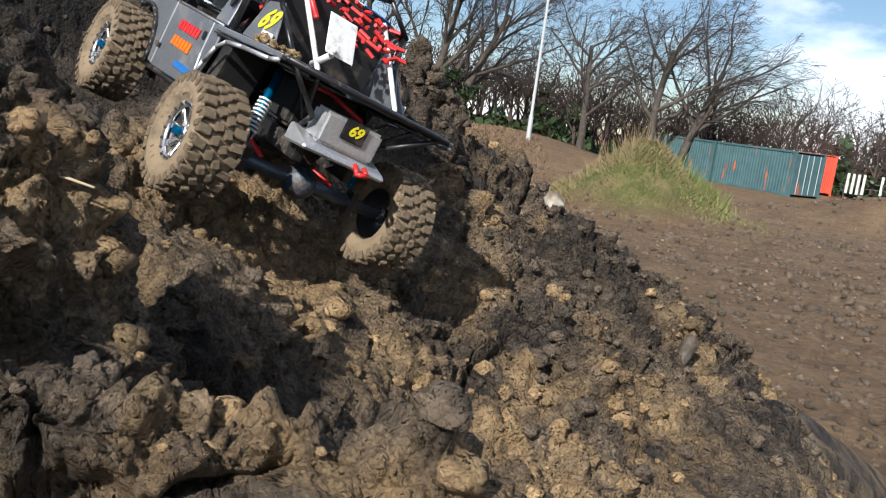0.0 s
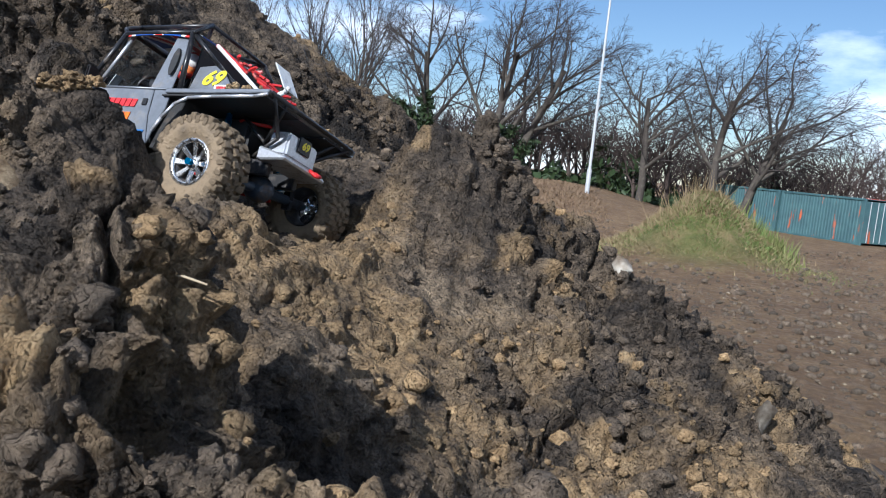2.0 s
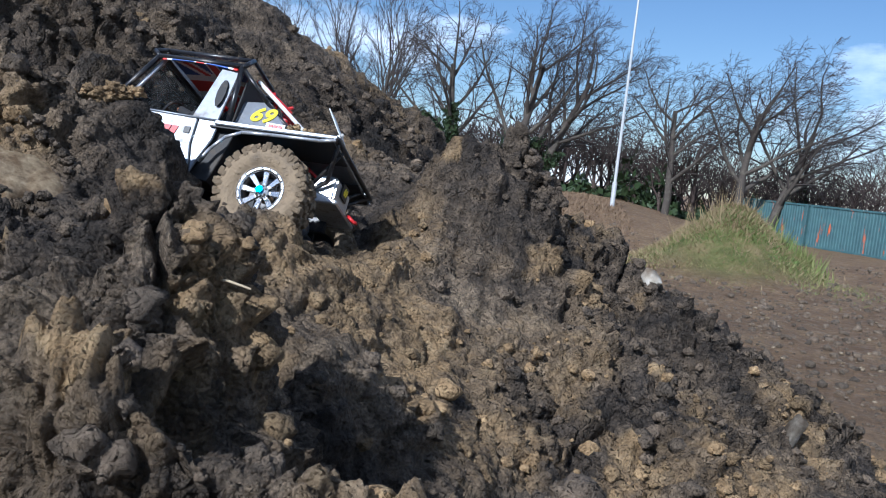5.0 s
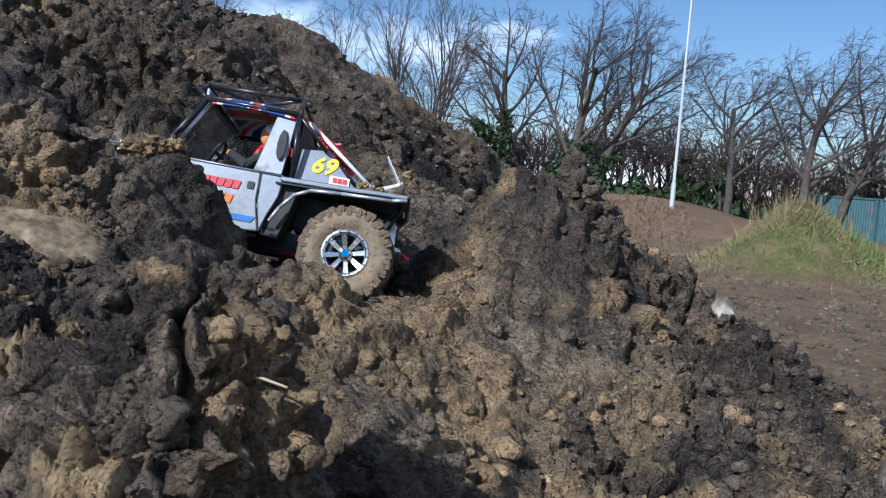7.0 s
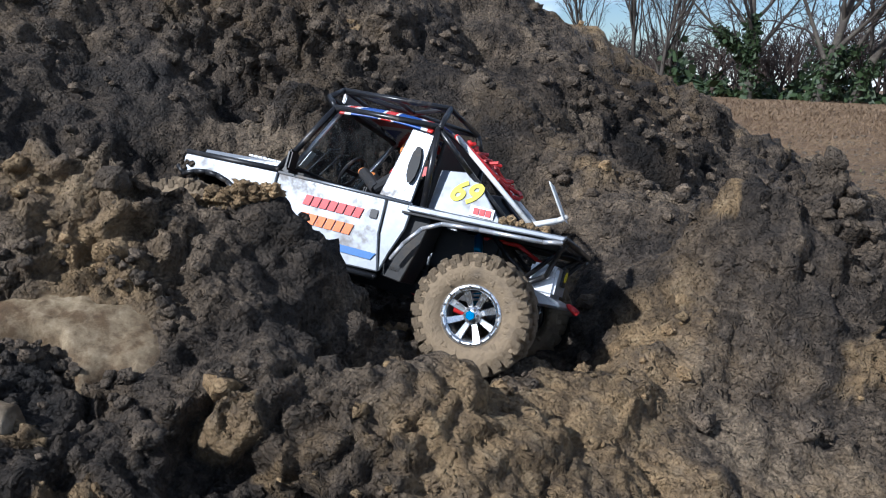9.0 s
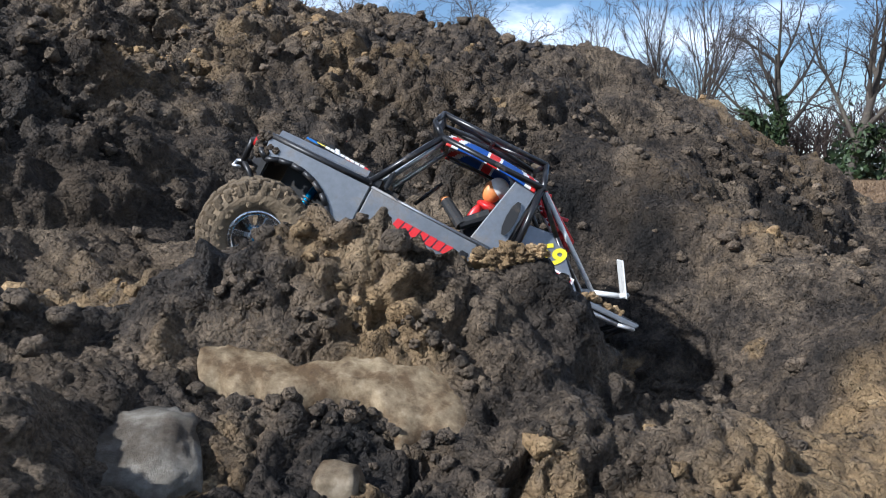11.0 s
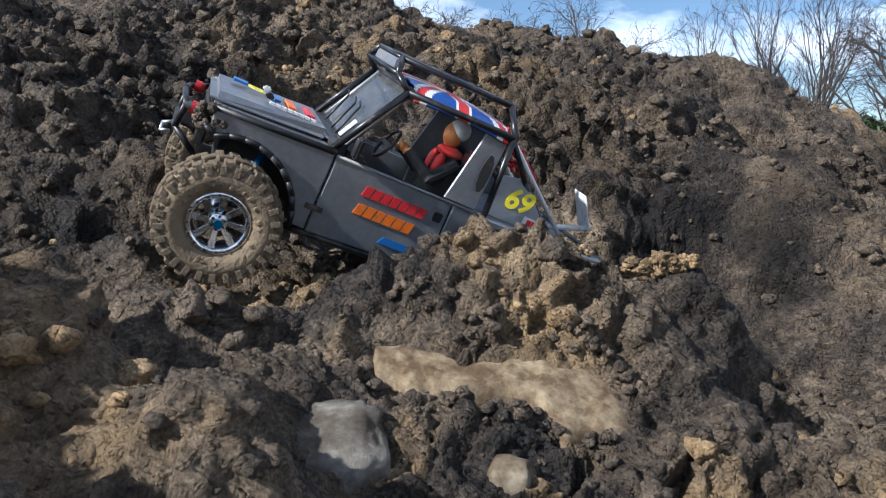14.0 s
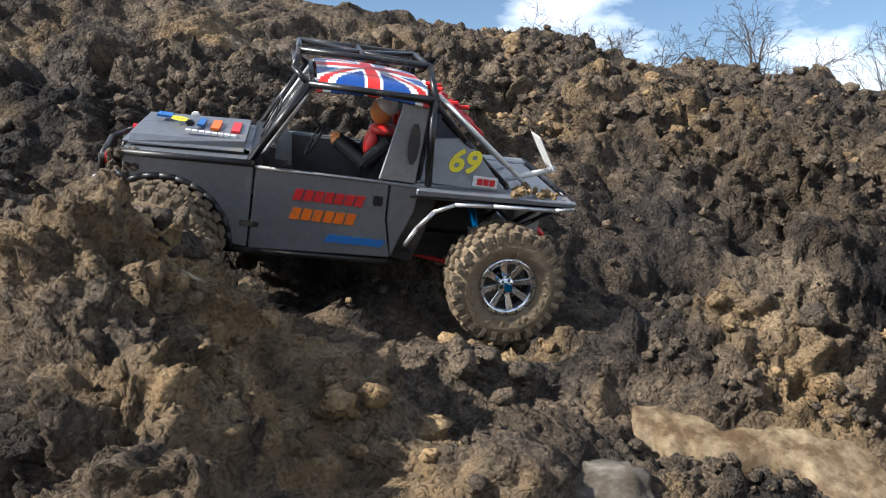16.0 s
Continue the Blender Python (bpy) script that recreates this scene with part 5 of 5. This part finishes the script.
    for y in (-0.035, 0.012, 0.040):
        part("wiper", rod([(0.236, y, 0.096), (0.222, y - 0.012, 0.126), (0.220, y - 0.030, 0.130)], 0.0011, 5), BLACK, screen)
    part("paper_tag", slab([(0.2355, 0.098), (0.2345, 0.098), (0.225, 0.116), (0.226, 0.116)], 0.050, 0.062, 0), WHITE_VINYL, screen, "white paper tag")
    build_roof(truck)
    for a, b in (((0.210, -0.055, 0.186), (0.210, 0.055, 0.186)), ((0.213, -0.078, 0.172), (0.213, 0.078, 0.172)), ((0.092, -0.056, 0.189), (0.092, 0.056, 0.189)), ((0.088, -0.087, 0.163), (0.088, 0.087, 0.163)),
                 ((0.210, -0.055, 0.186), (0.092, 0.056, 0.189)), ((0.210, 0.055, 0.186), (0.092, -0.056, 0.189)), ((0.151, -0.056, 0.1875), (0.151, 0.056, 0.1875))):
        part("cage_tube", rod([a, b], 0.0026), TUBE, truck)
    part("light_bar", block(bmesh.new(), 0.2085, 0.2125, -0.050, 0.050, 0.174, 0.184, 0.001), PAINT, truck)
    # bed, tail box, red rope and white bracket
    part("bed_deck", slab([(0.090, 0.0855), (0.090, 0.0815), (-0.052, 0.0825), (-0.054, 0.0865)], -0.0735, 0.0735), PAINT, truck)
    part("tail_bar", rod([(-0.058, -0.092, 0.0865), (-0.058, 0.092, 0.0865)], 0.0032), TUBE, truck)
    part("rear_bulkhead", slab([(0.090, 0.084), (0.086, 0.160), (0.083, 0.160), (0.086, 0.084)], -0.070, 0.070, 0.001), PLASTIC, truck)
    part("fuel_cell", block(bmesh.new(), -0.050, -0.022, -0.032, 0.032, 0.034, 0.064, 0.003), SILVER, truck, "bare aluminium tail box")
    part("rear_bumper", slab([(-0.020, 0.040), (-0.060, 0.030), (-0.061, 0.025), (-0.020, 0.022)], -0.046, 0.046, 0.002), SILVER, truck)
    plate = part("number_plate", block(bmesh.new(), -0.0525, -0.0505, -0.013, 0.013, 0.046, 0.066, 0.001), BLACK, truck, "small black plate with a yellow race number")
    lettering("69", 0.014, YELLOW, plate, pose(-0.0528, 0, 0.056, 90, 0, -90))
    part("tow_shackle", rod([(-0.061, -0.020, 0.030), (-0.070, -0.020, 0.026), (-0.070, -0.010, 0.024), (-0.061, -0.010, 0.030)], 0.0024), RED_PART, truck, "red tow shackle")
    bm = bmesh.new()
    rng = random.Random(9)
    for k in range(46):
        f = k / 45
        p = (0.080 - 0.052 * f + rng.uniform(-0.003, 0.003), -0.020 + 0.034 * math.sin(k * 1.9), 0.166 - 0.036 * f + rng.uniform(-0.003, 0.004))
        q = (p[0] - rng.uniform(0.004, 0.010), p[1] + rng.uniform(-0.014, 0.014), p[2] - rng.uniform(-0.002, 0.006))
        d = Vector(q) - Vector(p)
        bmesh.ops.create_cone(bm, cap_ends=True, segments=6, radius1=0.0021, radius2=0.0021, depth=d.length, matrix=Matrix.Translation((Vector(p) + Vector(q)) / 2) @ d.to_track_quat("Z", "Y").to_matrix().to_4x4())
    part("tow_rope", bm, RED_PART, truck, "coiled red tow rope behind the cab")
    part("red_tube", rod([(0.080, 0.050, 0.164), (0.030, 0.044, 0.132)], 0.0030), RED_PART, truck)
    bracket = part("spoiler_bracket", rod([(-0.004, 0.044, 0.092), (-0.040, 0.050, 0.106), (-0.046, 0.052, 0.110)], 0.0030, 6), WHITE_PART, truck, "white plastic tail bracket")
    bm = slab([(-0.024, 0.140), (-0.0225, 0.1395), (-0.044, 0.108), (-0.047, 0.106)], 0.030, 0.060, 0.0008)
    part("blade", bm, WHITE_PART, bracket)
    bm = bmesh.new()
    for k in range(26):
        bmesh.ops.create_icosphere(bm, subdivisions=1, radius=rng.uniform(0.002, 0.0055), matrix=pose(rng.uniform(-0.045, 0.005), rng.uniform(0.066, 0.098), 0.0885 + rng.uniform(0, 0.004)))
    part("mud", bm, OCHRE, truck, "mud caked on the bed side")["kind"] = "stuff"
    bm = bmesh.new()
    for k in range(40):
        bmesh.ops.create_icosphere(bm, subdivisions=1, radius=rng.uniform(0.002, 0.006), matrix=pose(rng.uniform(0.334, 0.362), rng.uniform(0.066, 0.094), rng.uniform(0.060, 0.082)))
    part("mud", bm, CLOD, truck, "mud caked on the front wing")["kind"] = "stuff"
    # under the body
    part("chassis", block(bmesh.new(), 0.040, 0.270, -0.036, 0.036, -0.002, 0.020, 0.004), PLASTIC, truck)
    part("motor", block(bmesh.new(), 0.245, 0.330, -0.040, 0.040, 0.018, 0.078, 0.006), PLASTIC, truck)
    part("battery_box", block(bmesh.new(), 0.010, 0.080, -0.034, 0.034, 0.030, 0.074, 0.004), PLASTIC, truck)
    part("battery_lead", rod([(-0.020, -0.020, 0.066), (0.000, 0.010, 0.076), (0.030, 0.030, 0.074)], 0.0022), RED_PART, truck, "red cable")
    part("floor_pan", block(bmesh.new(), 0.088, 0.240, -0.086, 0.086, 0.018, 0.024, 0.001), PLASTIC, truck)
    # cabin
    for y in (-0.040, 0.040):
        seat = part("seat", block(bmesh.new(), 0.112, 0.158, y - 0.024, y + 0.024, 0.024, 0.046, 0.005), PLASTIC, truck)
        bm = block(bmesh.new(), -0.006, 0.006, -0.024, 0.024, 0.0, 0.075, 0.005)
        part("backrest", bm, PLASTIC, seat).matrix_basis = pose(0.112, y, 0.044, 0, -10, 0)
        part("headrest", block(bmesh.new(), 0.094, 0.106, y - 0.012, y + 0.012, 0.114, 0.132, 0.004), RED_PART, seat, "red head pad")
    part("dashboard", block(bmesh.new(), 0.206, 0.230, -0.082, 0.082, 0.066, 0.090, 0.004), PLASTIC, truck)
    bm = bmesh.new()
    for k in range(20):
        a, b = 2 * math.pi * k / 20, 2 * math.pi * (k + 1) / 20
        p, q = Vector((0, 0.017 * math.cos(a), 0.017 * math.sin(a))), Vector((0, 0.017 * math.cos(b), 0.017 * math.sin(b)))
        bmesh.ops.create_cone(bm, cap_ends=True, segments=6, radius1=0.0018, radius2=0.0018, depth=(q - p).length * 1.1, matrix=Matrix.Translation((p + q) / 2) @ (q - p).to_track_quat("Z", "Y").to_matrix().to_4x4())
    block(bm, -0.001, 0.001, -0.016, 0.016, -0.002, 0.002, 0)
    part("steering_wheel", bm, BLACK, truck).matrix_basis = pose(0.186, 0.040, 0.106, 0, -25, 0)
    # the doll: head, hair, suit, arms and straps in one shape
    bm = bmesh.new()
    pieces = (((0.122, 0.040, 0.078), (0.017, 0.024, 0.034), 0), ((0.150, 0.040, 0.052), (0.030, 0.020, 0.012), 0), ((0.128, 0.040, 0.130), (0.0105, 0.0095, 0.013), 1),
              ((0.124, 0.040, 0.136), (0.0115, 0.0110, 0.0110), 2), ((0.1665, 0.052, 0.098), (0.006, 0.005, 0.005), 1), ((0.1665, 0.028, 0.098), (0.006, 0.005, 0.005), 1),
              ((0.124, 0.040, 0.113), (0.0135, 0.017, 0.006), 3), ((0.134, 0.052, 0.095), (0.006, 0.004, 0.016), 3), ((0.134, 0.028, 0.095), (0.006, 0.004, 0.016), 3))
    for c, r, k in pieces:
        made = bmesh.ops.create_icosphere(bm, subdivisions=3, radius=1.0, matrix=pose(*c) @ Matrix.Diagonal((*r, 1)))
        for f in {f for v in made["verts"] for f in v.link_faces}:
            f.material_index, f.smooth = k, True
    for y in (-1, 1):
        for a, b in (((0.122, 0.040 + y * 0.024, 0.104), (0.142, 0.040 + y * 0.028, 0.084)), ((0.142, 0.040 + y * 0.028, 0.084), (0.165, 0.040 + y * 0.013, 0.097))):
            d = Vector(b) - Vector(a)
            bmesh.ops.create_cone(bm, cap_ends=True, segments=10, radius1=0.0068, radius2=0.0058, depth=d.length * 1.15, matrix=Matrix.Translation((Vector(a) + Vector(b)) / 2) @ d.to_track_quat("Z", "Y").to_matrix().to_4x4())
    bmesh.ops.translate(bm, verts=bm.verts[:], vec=(0, 0, 0.010))
    doll = part("driver_doll", bm, SUIT, truck, "small plastic driver doll in a black suit with red straps")
    for mat in (SKIN, WHITE_PART, RED_PART):
        doll.data.materials.append(mat)
    return truck


def build_axle(parent, label):
    axle = new("axle")
    axle.parent = parent
    axle["label"] = label
    part("axle_tube", rod([(0, -0.095, 0), (0, 0.095, 0)], 0.0065), STEEL_BLUE, axle)
    bm = bmesh.new()
    bmesh.ops.create_icosphere(bm, subdivisions=3, radius=1.0, matrix=Matrix.Diagonal((0.020, 0.017, 0.017, 1)))
    part("differential", bm, STEEL_BLUE, axle)
    for y in (-0.062, 0.062):
        part("shock_mount", block(bmesh.new(), -0.006, 0.006, y - 0.004, y + 0.004, -0.012, 0.012, 0.001), BLACK, axle)
    return axle


TRUCK_SIZE = 1.07
truck = build_truck()
truck.scale = (TRUCK_SIZE,) * 3
rear_axle = build_axle(truck, "blue-grey rear axle with its differential")
front_axle = build_axle(truck, "blue-grey front axle with its differential")
wheels = {"rear_left": build_wheel(truck, 1), "rear_right": build_wheel(truck, -1), "front_left": build_wheel(truck, 1), "front_right": build_wheel(truck, -1)}

# seconds, place of the rear axle's middle, heading, nose up, left side up
TRUCK_ROWS = [
    (0.0, -0.151, 0.847, 2.221, 126.0, 10.8, 17.8),
    (0.5, -0.235, 0.978, 2.272, 152.8, -17.0, 5.9),
    (1.0, -0.245, 0.986, 2.273, 154.4, -17.8, 5.6),
    (1.5, -0.287, 0.998, 2.284, 159.6, -19.5, 7.7),
    (2.0, -0.355, 1.054, 2.259, 159.3, -1.3, 18.0),
    (2.5, -0.358, 1.057, 2.245, 166.3, 1.0, 27.2),
    (3.0, -0.311, 1.039, 2.264, 173.7, -6.9, 17.9),
    (3.5, -0.295, 1.034, 2.267, 173.6, -11.3, 14.0),
    (6.0, -0.400, 1.054, 2.193, 187.6, 14.1, 26.5),
    (6.5, -0.415, 1.158, 2.203, 202.8, 11.5, 10.7),
    (7.0, -0.360, 1.117, 2.217, 191.6, 6.7, 12.1),
    (7.5, -0.337, 1.116, 2.224, 186.7, 4.7, 13.8),
    (8.0, -0.350, 1.129, 2.222, 186.2, 5.4, 14.8),
    (8.5, -0.361, 1.128, 2.219, 187.3, 6.0, 16.2),
    (9.0, -0.374, 1.118, 2.210, 186.4, 7.9, 17.0),
    (11.5, -0.620, 1.109, 2.210, 213.4, 28.7, -4.4),
    (12.0, -0.624, 1.071, 2.227, 221.4, 24.6, -19.1),
    (12.5, -0.667, 1.080, 2.229, 228.7, 23.4, -15.9),
    (13.0, -0.673, 1.077, 2.231, 228.8, 25.7, -17.8),
    (13.5, -0.697, 1.045, 2.265, 224.8, 19.9, -26.9),
    (14.0, -0.772, 0.993, 2.306, 235.3, 21.4, -14.4),
    (14.5, -0.790, 0.961, 2.327, 236.8, 19.9, -19.5),
    (15.0, -0.872, 0.847, 2.363, 235.0, 10.1, -8.5),
    (15.5, -0.901, 0.823, 2.371, 235.5, 12.4, -21.6),
    (16.0, -0.952, 0.768, 2.408, 237.5, 6.1, -14.5),
]
# seconds, drop and tilt of the rear axle, drop and tilt of the front axle, steering
AXLE_ROWS = [
    (0.0, -0.012, 0, 0.000, 0, 0), (1.0, 0.0, -2, 0.0, 0, 0), (2.5, -0.004, -6, 0.0, 0, 0), (3.5, -0.007, -3, 0.0, 0, 0), (6.0, 0.006, 0, 0.0, 0, 0), (7.0, 0.005, 0, 0.0, 0, 0),
    (9.0, 0.004, -2, 0.0, 0, 5), (11.5, 0.0, 0, -0.004, -4, 22), (12.5, 0.0, 0, -0.012, -10, 26), (13.0, 0.0, 0, -0.012, -9, 10), (13.5, 0.0, 0, -0.004, -2, 12), (14.0, 0.0, 0, -0.003, 0, 0), (14.5, 0.0, 0, 0.002, 0, 0),
    (15.0, 0.002, 0, 0.0, 0, -10), (15.5, 0.003, 2, 0.009, 0, -18), (16.0, 0.004, 2, 0.010, 0, -15),
]


def truck_pose(x, y, z, heading, nose, left):
    return pose(x, y, z, 0, 0, heading) @ pose(0, 0, 0, 0, -nose, 0) @ pose(0, 0, 0, left, 0, 0)


def motions():
    walk(truck, [(t, truck_pose(*r)) for t, *r in TRUCK_ROWS])
    # wheels roll as far as the truck goes
    times = np.array([r[0] for r in TRUCK_ROWS])
    places = np.array([r[1:4] for r in TRUCK_ROWS])
    heading = np.radians([r[4] for r in TRUCK_ROWS])
    step = np.diff(places, axis=0)
    gone = np.concatenate([[0], np.cumsum(step[:, 0] * np.cos(heading[1:]) + step[:, 1] * np.sin(heading[1:]))])
    at = np.array([r[0] for r in AXLE_ROWS])
    rows = {k: [] for k in wheels}
    axles = {"rear": [], "front": []}
    for t in np.arange(0, 16.01, 0.25):
        roll = math.degrees(np.interp(t, times, gone) / (TYRE_R * TRUCK_SIZE))
        rd, rt, fd, ft, steer = (float(np.interp(t, at, [r[k] for r in AXLE_ROWS])) for k in range(1, 6))
        for end, x, drop, tilt, turn in (("rear", 0.0, rd, rt, 0.0), ("front", 0.313, fd, ft, steer)):
            m = pose(x, 0, drop, tilt, 0, 0)
            axles[end].append((t, m))
            for side, y in (("left", 0.110), ("right", -0.110)):
                rows[f"{end}_{side}"].append((t, m @ pose(0, y, 0, 0, 0, turn) @ pose(0, 0, 0, 0, roll, 0)))
    walk(rear_axle, axles["rear"])
    walk(front_axle, axles["front"])
    for k, ob in wheels.items():
        walk(ob, rows[k])


motions()
